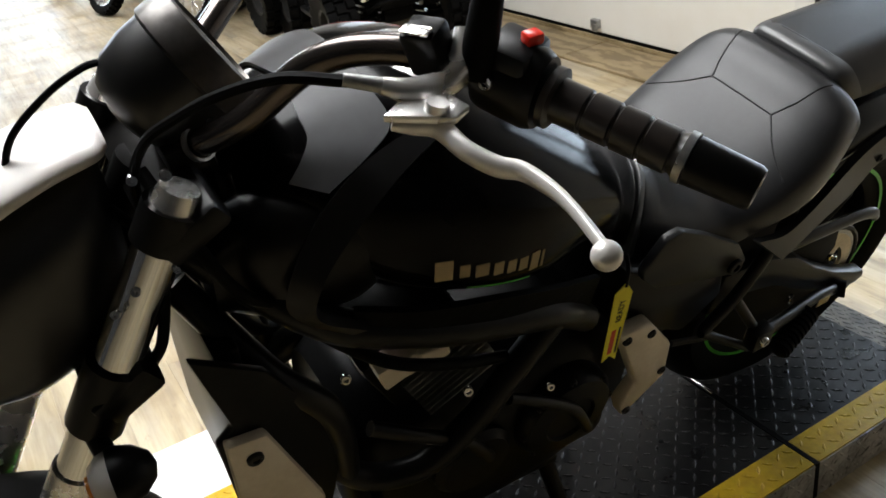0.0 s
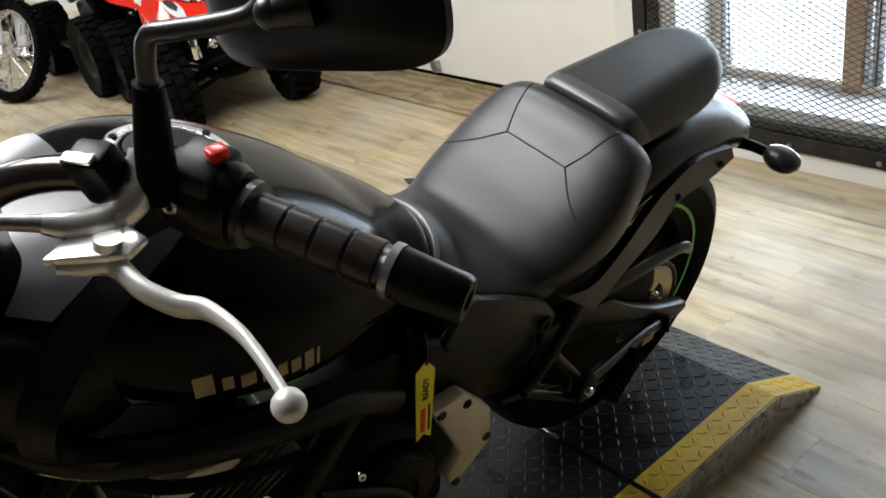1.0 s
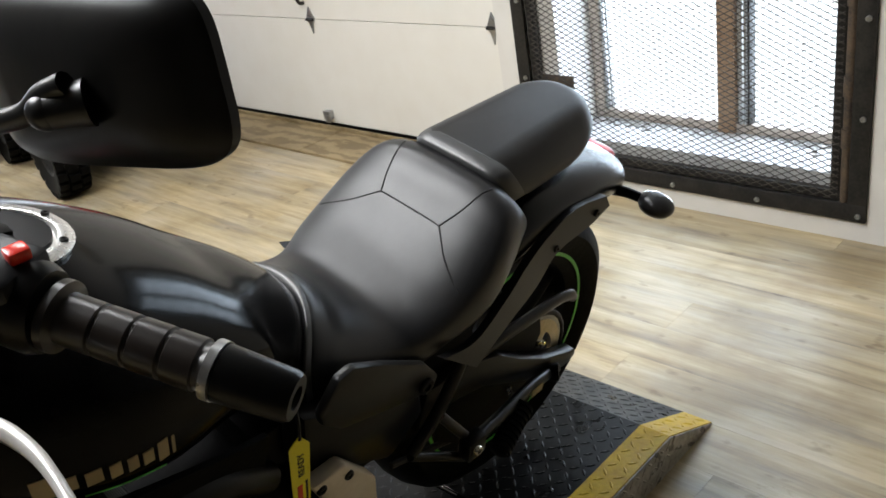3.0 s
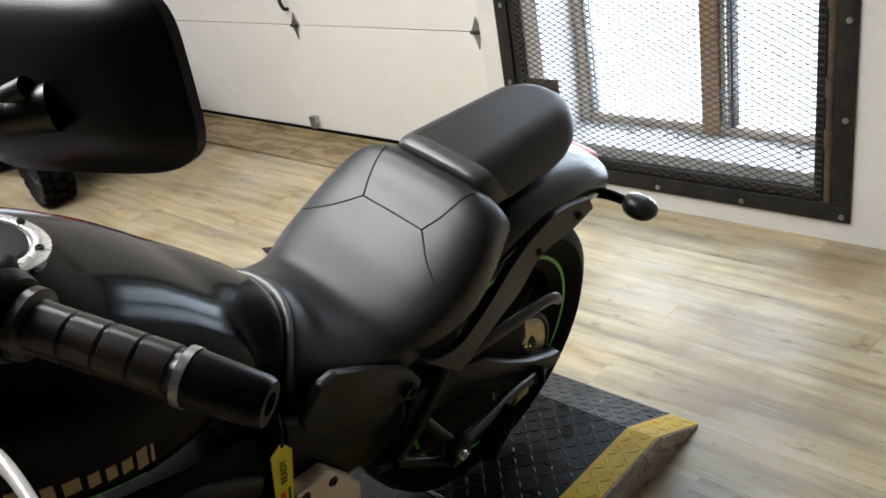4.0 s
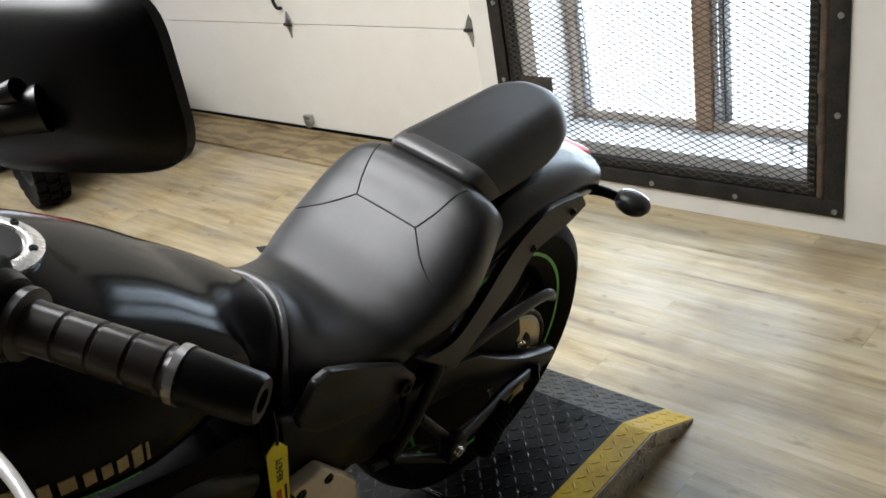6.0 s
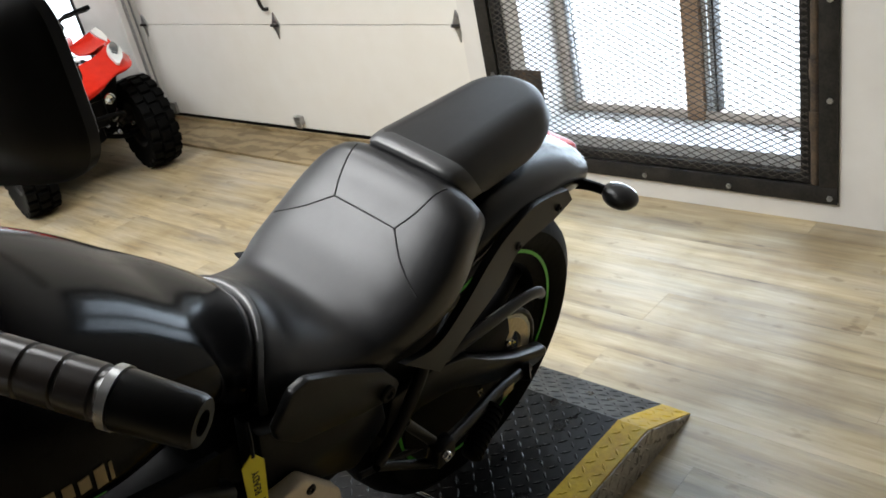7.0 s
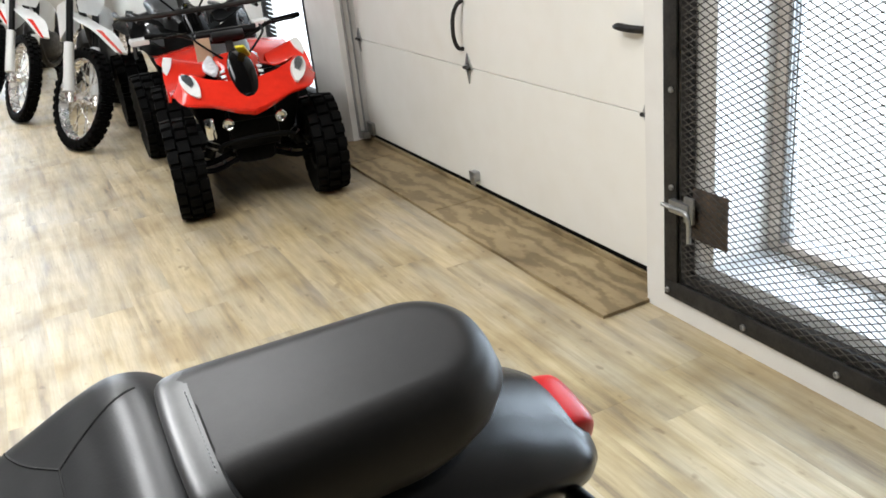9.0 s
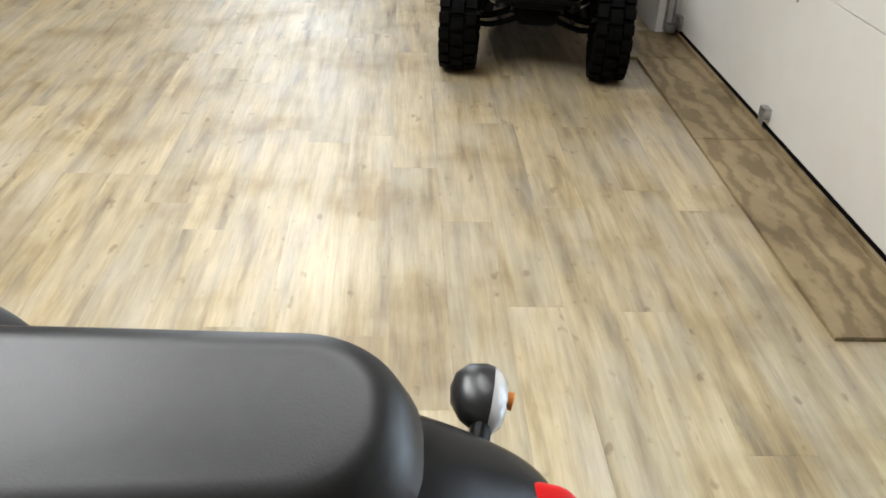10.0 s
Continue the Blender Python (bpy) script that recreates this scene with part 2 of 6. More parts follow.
    nt.links.new(worn.outputs["Fac"], rr.inputs[0])
    nt.links.new(rr.outputs[0], b.inputs["Roughness"])
    bp = nt.nodes.new("ShaderNodeBump")
    bp.inputs["Strength"].default_value, bp.inputs["Distance"].default_value = 0.12, 0.002
    nt.links.new(streak(50, 4, 2.0, 3), bp.inputs["Height"])
    nt.links.new(bp.outputs[0], b.inputs["Normal"])
    return m


M["floor"] = floor_mat("vinyl_plank")


def ply_mat(name):
    """Plywood: wavy cathedral grain along y, darker worn patches."""
    m = bpy.data.materials.new(name)
    m.use_nodes = True
    nt = m.node_tree
    b = nt.nodes["Principled BSDF"]
    geo = nt.nodes.new("ShaderNodeNewGeometry")
    mp = nt.nodes.new("ShaderNodeMapping")
    mp.inputs["Scale"].default_value = (1.0, 0.42, 1.0)
    nt.links.new(geo.outputs["Position"], mp.inputs[0])
    wave = nt.nodes.new("ShaderNodeTexWave")
    for k, v in (("Scale", 3.4), ("Distortion", 13.0), ("Detail", 5.0), ("Detail Scale", 1.5), ("Detail Roughness", 0.62)):
        wave.inputs[k].default_value = v
    nt.links.new(mp.outputs[0], wave.inputs["Vector"])
    wear = nt.nodes.new("ShaderNodeTexNoise")
    wear.inputs["Scale"].default_value, wear.inputs["Detail"].default_value = 2.6, 6.0
    nt.links.new(geo.outputs["Position"], wear.inputs["Vector"])
    ramps = []
    for src, stops in ((wave.outputs["Fac"], [(0.12, (0.205, 0.148, 0.072)), (0.45, (0.285, 0.21, 0.108)), (0.9, (0.345, 0.26, 0.142))]), (wear.outputs["Fac"], [(0.35, (0.5, 0.47, 0.42)), (0.62, (1, 1, 1))])):
        r = nt.nodes.new("ShaderNodeValToRGB")
        r.color_ramp.elements.new(0.5)
        while len(r.color_ramp.elements) > len(stops):
            r.color_ramp.elements.remove(r.color_ramp.elements[-1])
        for e, (p, c) in zip(r.color_ramp.elements, stops):
            e.position, e.color = p, (*c, 1)
        nt.links.new(src, r.inputs[0])
        ramps.append(r.outputs[0])
    mx = nt.nodes.new("ShaderNodeMix")
    mx.data_type, mx.blend_type = "RGBA", "MULTIPLY"
    mx.inputs[0].default_value = 0.75
    nt.links.new(ramps[0], mx.inputs[6])
    nt.links.new(ramps[1], mx.inputs[7])
    nt.links.new(mx.outputs[2], b.inputs["Base Color"])
    b.inputs["Roughness"].default_value = 0.55
    bp = nt.nodes.new("ShaderNodeBump")
    bp.inputs["Strength"].default_value, bp.inputs["Distance"].default_value = 0.15, 0.002
    nt.links.new(wave.outputs["Fac"], bp.inputs["Height"])
    nt.links.new(bp.outputs[0], b.inputs["Normal"])
    return m


M["ply"] = ply_mat("worn_plywood")


# ---- shape helpers ----
def part(name, bm, material, parent=None, label="", smooth=True):
    """Links a bmesh as one mesh object, under a thing or a part."""
    me = bpy.data.meshes.new(name)
    bm.normal_update()
    bm.to_mesh(me)
    bm.free()
    me.materials.append(M[material] if isinstance(material, str) else material)
    if smooth:
        me.polygons.foreach_set("use_smooth", [True] * len(me.polygons))
        me.set_sharp_from_angle(angle=radians(40))
    ob = new(name, me)
    if parent:
        ob.parent = parent
    if label:
        ob["label"] = label
    return ob


def thing(name, m, label, category, group="", kind=""):
    """An Empty at the base of a thing."""
    ob = new(name)
    ob.empty_display_size = 0.1
    ob.matrix_world = m
    return tagged(ob, label, category, group, kind)


def box(bm, x0, x1, y0, y1, z0, z1, bevel=0.0, m=None):
    made = bmesh.ops.create_cube(bm, size=1.0, matrix=Matrix.Translation(((x0 + x1) / 2, (y0 + y1) / 2, (z0 + z1) / 2)) @ Matrix.Diagonal((x1 - x0, y1 - y0, z1 - z0, 1)))
    vs = made["verts"]
    if bevel:
        es = list({e for v in vs for e in v.link_edges})
        r = bmesh.ops.bevel(bm, geom=es, offset=bevel, segments=2, profile=0.5, affect="EDGES")
        vs = list({v for f in r["faces"] for v in f.verts} | {v for v in vs if v.is_valid})
    if m is not None:
        bmesh.ops.transform(bm, matrix=m, verts=[v for v in vs if v.is_valid])
    return bm


def boxes(*dims, bevel=0.0):
    bm = bmesh.new()
    for d in dims:
        box(bm, *d, bevel=bevel)
    return bm


def spline(points, n):
    """Catmull-Rom through the points, n steps a span; works for rows of any length."""
    p = np.array(points, float)
    p = np.vstack([2 * p[0] - p[1], p, 2 * p[-1] - p[-2]])
    out = []
    for i in range(1, len(p) - 2):
        for t in np.linspace(0, 1, n, endpoint=False):
            a, b, c, d = p[i - 1], p[i], p[i + 1], p[i + 2]
            out.append(0.5 * (2 * b + (c - a) * t + (2 * a - 5 * b + 4 * c - d) * t**2 + (3 * b - a - 3 * c + d) * t**3))
    out.append(p[-2])
    return np.array(out)


def skin(bm, rings, closed=True, caps=True):
    """Faces between rings of equal length."""
    vs = [[bm.verts.new(p) for p in ring] for ring in rings]
    n = len(vs[0])
    for a, b in zip(vs, vs[1:]):
        for i in range(n if closed else n - 1):
            bm.faces.new((a[i], a[(i + 1) % n], b[(i + 1) % n], b[i]))
    if caps and closed:
        bm.faces.new(vs[0][::-1])
        bm.faces.new(vs[-1])
    bmesh.ops.recalc_face_normals(bm, faces=bm.faces[:])
    return bm


def tube(points, radius, n=10, steps=6, bm=None, flat=1.0, smooth=True):
    """A round bar along a smooth path; radius one number or one a point."""
    bm = bm or bmesh.new()
    r = [radius] * len(points) if isinstance(radius, (int, float)) else radius
    path = spline([(*p, q) for p, q in zip(points, r)], steps) if smooth and len(points) > 2 else np.array([(*p, q) for p, q in zip(points, r)])
    up, rings = None, []
    for i, row in enumerate(path):
        d = Vector(path[min(i + 1, len(path) - 1)][:3] - path[max(i - 1, 0)][:3]).normalized()
        if up is None:
            up = Vector((0, 0, 1)) if abs(d.z) < 0.9 else Vector((1, 0, 0))
        side = d.cross(up).normalized()
        up = side.cross(d).normalized()
        rings.append([Vector(row[:3]) + float(row[3]) * (math.cos(a) * side * flat + math.sin(a) * up) for a in np.linspace(0, 2 * math.pi, n, endpoint=False)])
    return skin(bm, rings)


def rod(a, b, r0, r1=None, n=16, bm=None):
    return tube([a, b], [r0, r0 if r1 is None else r1], n=n, bm=bm, smooth=False)


def lathe(profile, n=24, m=None, bm=None, closed=False):
    """Turns rows of (radius, along) round the local z axis."""
    bm = bm or bmesh.new()
    first = len(bm.verts)
    rings = [[(r * math.cos(a), r * math.sin(a), z) for a in np.linspace(0, 2 * math.pi, n, endpoint=False)] for r, z in profile]
    if closed:
        rings.append(rings[0])
    skin(bm, rings, caps=not closed)
    bm.verts.ensure_lookup_table()
    if closed:
        bmesh.ops.remove_doubles(bm, verts=bm.verts[first:], dist=1e-5)
        bm.verts.ensure_lookup_table()
    if m is not None:
        bmesh.ops.transform(bm, matrix=m, verts=bm.verts[first:])
    return bm


def loft(rows, n=28, steps=6, bm=None):
    """A body along x: rows of (x, y, z, half width, up, down, squareness). The ring bulges up by 'up' and down by 'down' from z."""
    path, rings = spline(rows, steps), []
    for x, y, z, hw, up, dn, p in path:
        ring = []
        for a in np.linspace(0, 2 * math.pi, n, endpoint=False):
            c, s = math.cos(a), math.sin(a)
            e = 2 / max(p, 1.0)
            ring.append((x, y + hw * math.copysign(abs(c) ** e, c), z + (up if s > 0 else dn) * math.copysign(abs(s) ** e, s)))
        rings.append(ring)
    return skin(bm or bmesh.new(), rings)


def wrap_joint(bm, x0, x1):
    """Curves the joint of tank and seat: drawn back at the middle, forward at the sides, fading out from x1 to x0."""
    for v in bm.verts:
        w = min(1.0, max(0.0, (v.co.x - x0) / (x1 - x0)))
        v.co.x += w * (4.6 * min(abs(v.co.y), 0.135) ** 2 - 0.035)
    return bm


def sheet(rows_a, rows_b, thick, steps=5, normal=None):
    """A bent strip between two edge lines, with thickness."""
    a, b = spline(rows_a, steps), spline(rows_b, steps)
    rings = []
    for i in range(len(a)):
        p, q = Vector(a[i]), Vector(b[i])
        d = Vector(a[min(i + 1, len(a) - 1)]) - Vector(a[max(i - 1, 0)])
        nv = (normal or d.cross(q - p)).normalized() * thick / 2
        rings.append([p + nv, q + nv, q - nv, p - nv])
    return skin(bmesh.new(), rings)


def prism(outline, axis, lo, hi, bevel=0.0):
    """A flat plate: outline of pairs in the plane across the axis ('y': pairs are x, z; 'z': x, y; 'x': y, z)."""
    bm = bmesh.new()

    def at(p, h):
        return {"y": (p[0], h, p[1]), "z": (p[0], p[1], h), "x": (h, p[0], p[1])}[axis]

    skin(bm, [[at(p, lo) for p in outline], [at(p, hi) for p in outline]])
    if bevel:
        bmesh.ops.bevel(bm, geom=bm.edges[:], offset=bevel, segments=2, profile=0.5, affect="EDGES")
    return bm


def text_part(name, words, size, m, material, parent):
    cu = bpy.data.curves.new(name, "FONT")
    cu.body, cu.size, cu.align_x, cu.align_y, cu.extrude = words, size, "CENTER", "CENTER", 0.0003
    tmp = bpy.data.objects.new(name, cu)
    scene.collection.objects.link(tmp)
    me = bpy.data.meshes.new_from_object(tmp.evaluated_get(bpy.context.evaluated_depsgraph_get()))
    bpy.data.objects.remove(tmp)
    me.materials.append(M[material])
    ob = new(name, me)
    ob.parent, ob.matrix_local = parent, m
    return ob


def set_bolt(parent, p, d, r=0.006, h=0.005, material="steel_dark", name="bolt", label=""):
    """A bolt head at p that points along d, with a socket."""
    q = Vector(d).normalized().to_track_quat("Z", "Y").to_matrix().to_4x4()
    bm = lathe([(r, 0), (r, h * 0.7), (r * 0.85, h), (r * 0.5, h), (r * 0.45, h * 0.4), (0.0005, h * 0.4)], 14, Matrix.Translation(p) @ q)
    return part(name, bm, material, parent, label)


# ---- the room ----
WX = 3.10      # inner face of the wall with the gate
DX = 3.20      # face of the garage door
GY0, GY1, GZ0, GZ1 = 1.415, 2.705, 0.070, 2.08   # outer edges of the gate's frame


def setting(name, bm, material, label="", smooth=False):
    ob = part(name, bm, material, None, label, smooth)
    return tagged(ob, kind="structure", category=name.split("_")[0])


setting("wall_gate", boxes((WX, WX + 0.25, -3.0, GY0 + 0.02, 0, 3.0), (WX, WX + 0.25, GY1 - 0.02, 2.80, 0, 3.0), (WX, WX + 0.25, GY0 + 0.02, GY1 - 0.02, GZ1 - 0.02, 3.0),
        (WX, WX + 0.25, GY0 + 0.02, GY1 - 0.02, -0.1, GZ0 + 0.02)), "wall", "white painted wall round the gated doorway")
setting("wall_above_door", boxes((WX, WX + 0.25, 2.80, 5.36, 2.2, 3.0)), "wall", "white painted wall above the garage door")
setting("wall_far_side", boxes((WX, WX + 0.25, 5.36, 5.86, 0, 3.0), (WX, WX + 0.25, 5.86, 6.80, 2.1, 3.0), (WX, WX + 0.25, 6.80, 15.0, 0, 3.0)), "wall", "cream painted wall beyond the garage door")
setting("wall_end", boxes((-4.6, -1.6, 15.0, 15.2, 0, 3.0), (2.4, 3.4, 15.0, 15.2, 0, 3.0), (-1.6, 2.4, 15.0, 15.2, 0, 0.7), (-1.6, 2.4, 15.0, 15.2, 2.8, 3.0)), "wall", "plain white end wall with a wide shop window")
win_end = thing("window_2", pose(0.4, 15.1, 0), "wide shop window bright with daylight in the end wall", "window", kind="structure")
part("window_frame", boxes((-2.0, 2.0, -0.03, 0.03, 0.70, 0.75), (-2.0, 2.0, -0.03, 0.03, 2.75, 2.80), (-2.0, -1.95, -0.03, 0.03, 0.75, 2.75), (1.95, 2.0, -0.03, 0.03, 0.75, 2.75), (-0.03, 0.03, -0.03, 0.03, 0.75, 2.75), bevel=0.004), "steel_dark", win_end)
shop = part("backdrop_end", boxes((-3.0, 3.8, 15.6, 15.65, -0.5, 3.6)), "shop_day", None, smooth=False)
tagged(shop, "bright daylight outside the shop window", "backdrop", kind="structure")
# two unseen walls, dark so that black paint and vinyl reflect little
setting("wall_back", boxes((-4.6, 3.4, -3.2, -3.0, 0, 3.0)), "wall_dark", "unseen back wall, darkened as if unlit")
setting("wall_long", boxes((-4.6, -4.4, -3.0, 15.0, 0, 3.0)), "wall_dark", "unseen long wall, darkened as if unlit")
setting("ceiling", boxes((-4.6, 3.4, -3.2, 15.2, 3.05, 3.2)), "ceiling", "grey painted ceiling")
setting("subfloor", boxes((-4.6, 3.4, -3.2, 15.2, -0.2, -0.006)), "concrete", "concrete slab under the planks")

# ceiling fixtures over the tubes
for lx, ly, sx, sy in LAMPS:
    fx = thing("ceiling_light", pose(lx, ly, 3.05), "white fluorescent ceiling batten", "ceiling light", "ceiling lights")
    part("housing", boxes((-sx / 2 - 0.03, sx / 2 + 0.03, -sy / 2 - 0.03, sy / 2 + 0.03, -0.06, 0.0), bevel=0.008), "white_plastic", fx)

# ---- doorway behind the gate ----
LZ = 0.198     # top of the white ledge
setting("window_ledge", boxes((WX + 0.035, 3.35, GY0 + 0.021, GY1 - 0.021, GZ0 + 0.021, LZ), (3.352, 3.5, GY0 - 0.1, GY1 + 0.1, 0.0, LZ - 0.004), bevel=0.003), "ledge", "white painted ledge with grey dust")
setting("window_reveal", boxes((WX + 0.04, 3.40, 2.550, 2.684, LZ, 2.06), (WX + 0.04, 3.40, 1.436, 1.449, LZ, 2.06), bevel=0.003), "wall", "white reveal beside the window")
win = thing("window_1", pose(3.374, 0, 0), "narrow weathered timber window bright with daylight", "window", kind="structure")
part("window_frame", boxes((-0.024, 0.02, 2.505, 2.547, LZ, 2.06), (-0.024, 0.02, 1.451, 1.475, LZ, 2.06), (-0.020, 0.02, 1.475, 2.505, LZ, LZ + 0.034), (-0.02, 0.02, 1.475, 2.505, 2.0, 2.06), bevel=0.003), "weathered", win)
part("window_stop", boxes((-0.008, 0.012, 2.478, 2.486, LZ + 0.035, 2.0), (-0.02, 0.005, 2.492, 2.503, LZ + 0.035, 2.0), bevel=0.002), "galv", win)
part("post", boxes((-0.035, 0.02, 1.958, 2.022, LZ + 0.001, 2.0), bevel=0.004), "timber", win, "bare timber centre post")
part("window_channel", boxes((-0.022, 0.02, 1.937, 1.953, LZ + 0.035, 2.0), (-0.022, 0.0, 1.921, 1.931, LZ + 0.035, 2.0), bevel=0.002), "galv", win)
part("window_track", boxes((-0.026, 0.02, 1.906, 1.914, LZ + 0.035, 2.0), bevel=0.001), "steel_dark", win)
bm = bmesh.new()
rng = random.Random(5)
for _ in range(420):
    x, y, s = 3.345 - abs(rng.gauss(0, 0.030)), rng.choice((2.40, 2.34, 2.28, 1.72, 1.66, 2.1)) + rng.gauss(0, 0.05), rng.uniform(0.002, 0.008)
    bmesh.ops.create_icosphere(bm, subdivisions=1, radius=s, matrix=pose(x, y, LZ + s * 0.3, rng.uniform(0, 90), 0, rng.uniform(0, 180)) @ Matrix.Diagonal((1.6, 1, 0.5, 1)))
ob = part("debris", bm, "concrete", None)
tagged(ob, "grey crumbs and dust on the window ledge", "debris", kind="stuff")
bd = part("backdrop", boxes((5.2, 5.25, -2.0, 6.0, -3.0, 4.0)), "outside", None, smooth=False)
tagged(bd, "blown-out white daylight outside the doorway", "backdrop", kind="structure")

# ---- security gate ----
gate = thing("security_gate", pose(WX, 0, 0), "dark steel security gate with expanded metal mesh, closed and bolted", "gate")
fw = 0.055
frame_bars = {"lower": (-0.012, 0.0, GY0, GY1, GZ0, GZ0 + fw), "upper": (-0.012, 0.0, GY0, GY1, GZ1 - fw, GZ1), "side": (-0.012, 0.0, GY0, GY0 + fw, GZ0 + fw, GZ1 - fw), "other": (-0.012, 0.0, GY1 - fw, GY1, GZ0 + fw, GZ1 - fw)}
for d in frame_bars.values():
    part("frame_bar", boxes(d, bevel=0.002), "steel_dark", gate)
ly0, ly1, lz0, lz1 = GY0 + 0.085, GY1 - 0.0555, GZ0 + 0.0555, GZ1 - 0.0555
for d in ((0.004, 0.034, ly0, ly1, lz0, lz0 + 0.03), (0.004, 0.034, ly0, ly1, lz1 - 0.03, lz1), (0.004, 0.034, ly0, ly0 + 0.03, lz0 + 0.03, lz1 - 0.03), (0.004, 0.034, ly1 - 0.03, ly1, lz0 + 0.03, lz1 - 0.03)):
    part("leaf_bar", boxes(d, bevel=0.002), "steel_dark", gate)
part("hinge_tube", rod((0.006, GY0 + 0.07, lz0), (0.006, GY0 + 0.07, lz1), 0.014), "rust", gate, "rusty brown hinge tube")
for hz in (0.30, 0.46, 0.72, 1.2, 1.8):
    part("hinge_collar", rod((0.006, GY0 + 0.07, hz), (0.006, GY0 + 0.07, hz + 0.06), 0.018), "rust", gate)
# mesh strands: two families of slanted strips, clipped to the leaf
bm = bmesh.new()
DW, DH, my0, my1, mz0, mz1 = 0.0415, 0.0205, ly0 + 0.005, ly1 - 0.005, lz0 + 0.005, lz1 - 0.005
for sgn in (1, -1):
    k = DH / DW * sgn
    c0 = mz0 - max(k * my0, k * my1) - DH
    for i in range(int((mz1 - mz0 + abs(k) * (my1 - my0)) / DH) + 3):
        c = c0 + i * DH
        ya, yb = sorted(((mz0 - c) / k, (mz1 - c) / k))
        ya, yb = max(ya, my0), min(yb, my1)
        if yb - ya > 0.01:
            d = Vector((0, yb - ya, k * (yb - ya)))
            mid = Vector((-0.001 + 0.001 * sgn, (ya + yb) / 2, k * (ya + yb) / 2 + c))
            turn = d.to_track_quat("Y", "Z").to_matrix().to_4x4()
            bmesh.ops.create_cube(bm, size=1.0, matrix=Matrix.Translation(mid) @ turn @ Matrix.Diagonal((0.0015, d.length, 0.0030, 1)))
part("wire_mesh", bm, "mesh_steel", gate, "dark expanded metal mesh", smooth=False)
for y in (2.69, 2.376, 2.062, 1.755, 1.437):
    set_bolt(gate, (-0.012, y, GZ0 + 0.02), (-1, 0, 0), 0.009, 0.006, "galv", "bolt")
for z in (0.43, 0.72, 1.01, 1.3):
    set_bolt(gate, (-0.012, GY1 - 0.035, z), (-1, 0, 0), 0.009, 0.006, "galv", "bolt")
    set_bolt(gate, (-0.012, GY0 + 0.022, z - 0.03), (-1, 0, 0), 0.009, 0.006, "galv", "bolt")
lock = part("lock_plate", boxes((0.0035, 0.008, 2.46, 2.60, 0.285, 0.445), bevel=0.002), "rust", gate, "rusty brown lock plate behind the bolt")
bm = boxes((-0.03, -0.012, 2.585, 2.665, 0.36, 0.40), (-0.022, -0.012, 2.57, 2.61, 0.34, 0.42), bevel=0.003)
part("latch_body", bm, "galv", gate, "pale zinc slide bolt")
part("latch_handle", tube([(-0.03, 2.69, 0.378), (-0.034, 2.64, 0.378), (-0.036, 2.585, 0.376), (-0.036, 2.572, 0.35), (-0.036, 2.570, 0.29)], 0.007), "galv", gate)

# ---- garage door ----
gd = thing("garage_door", pose(DX, 0, 0), "white sectional garage door, closed", "garage door", kind="structure")
Z = [0.050, 0.583, 1.116, 1.65, 2.19]
for z0, z1 in zip(Z, Z[1:]):
    part("door_panel", boxes((0.0, 0.045, 2.82, 5.33, z0 + 0.0015, z1 - 0.0015), bevel=0.0015), "door", gd, smooth=False)
part("bottom_seal", boxes((-0.002, 0.04, 2.82, 5.34, 0.034, 0.0495), bevel=0.004), "rubber", gd, "black rubber bottom seal")
for y in (2.90, 4.07, 5.30):
    for z in Z[1:4]:
        hinge = part("hinge", prism([(y - 0.03, z), (y, z + 0.062), (y + 0.03, z), (y + 0.012, z - 0.022), (y, z - 0.07), (y - 0.012, z - 0.022)], "x", -0.008, 0.0, 0.0015), "galv", gd)
        part("knuckle", rod((-0.012, y - 0.026, z), (-0.012, y + 0.026, z), 0.007), "steel_dark", hinge)
part("bottom_bracket", boxes((-0.03, 0.0, 4.06, 4.11, 0.075, 0.12), (-0.034, -0.026, 4.055, 4.095, 0.06, 0.1), bevel=0.003), "galv", gd)
part("lift_handle", tube([(-0.004, 4.10, 0.66), (-0.03, 4.10, 0.67), (-0.05, 4.09, 0.72), (-0.05, 4.08, 0.80), (-0.03, 4.07, 0.85), (-0.004, 4.07, 0.86)], 0.009), "steel_dark", gd, "dark steel pull handle")
part("slide_lock", tube([(-0.004, 2.92, 0.845), (-0.03, 2.95, 0.85), (-0.035, 3.0, 0.853), (-0.03, 3.03, 0.85)], [0.012, 0.012, 0.012, 0.006]), "steel_dark", gd)
part("corner_bracket", boxes((-0.02, 0.0, 5.25, 5.33, 0.05, 0.12), (-0.06, -0.02, 5.29, 5.34, 0.03, 0.07), bevel=0.004), "galv", gd)
track = thing("door_track", pose(DX, 0, 0), "galvanised steel track beside the garage door", "door track", kind="structure")
part("rail", boxes((-0.065, -0.06, 5.33, 5.38, 0.03, 2.3), (-0.065, -0.02, 5.375, 5.38, 0.03, 2.3), (-0.025, -0.02, 5.345, 5.38, 0.03, 2.3)), "galv", track)
for z in (0.14, 0.8, 1.5):
    part("clip", boxes((-0.06, -0.02, 5.381, 5.40, z, z + 0.12), bevel=0.002), "galv", track)
setting("door_jamb", boxes((WX, DX + 0.1, 5.385, 5.42, 0, 2.2)), "wall", "cream painted door jamb")
setting("wall_behind_door", boxes((DX + 0.06, DX + 0.12, 2.78, 5.4, -0.1, 2.3)), "wall", "back of the garage doorway")

sill = part("door_sill", boxes((DX - 0.012, DX + 0.05, 2.82, 5.38, 0.0145, 0.0335), bevel=0.002), "ply", None, smooth=False)
tagged(sill, "pale plywood sill under the garage door", "sill", kind="structure")

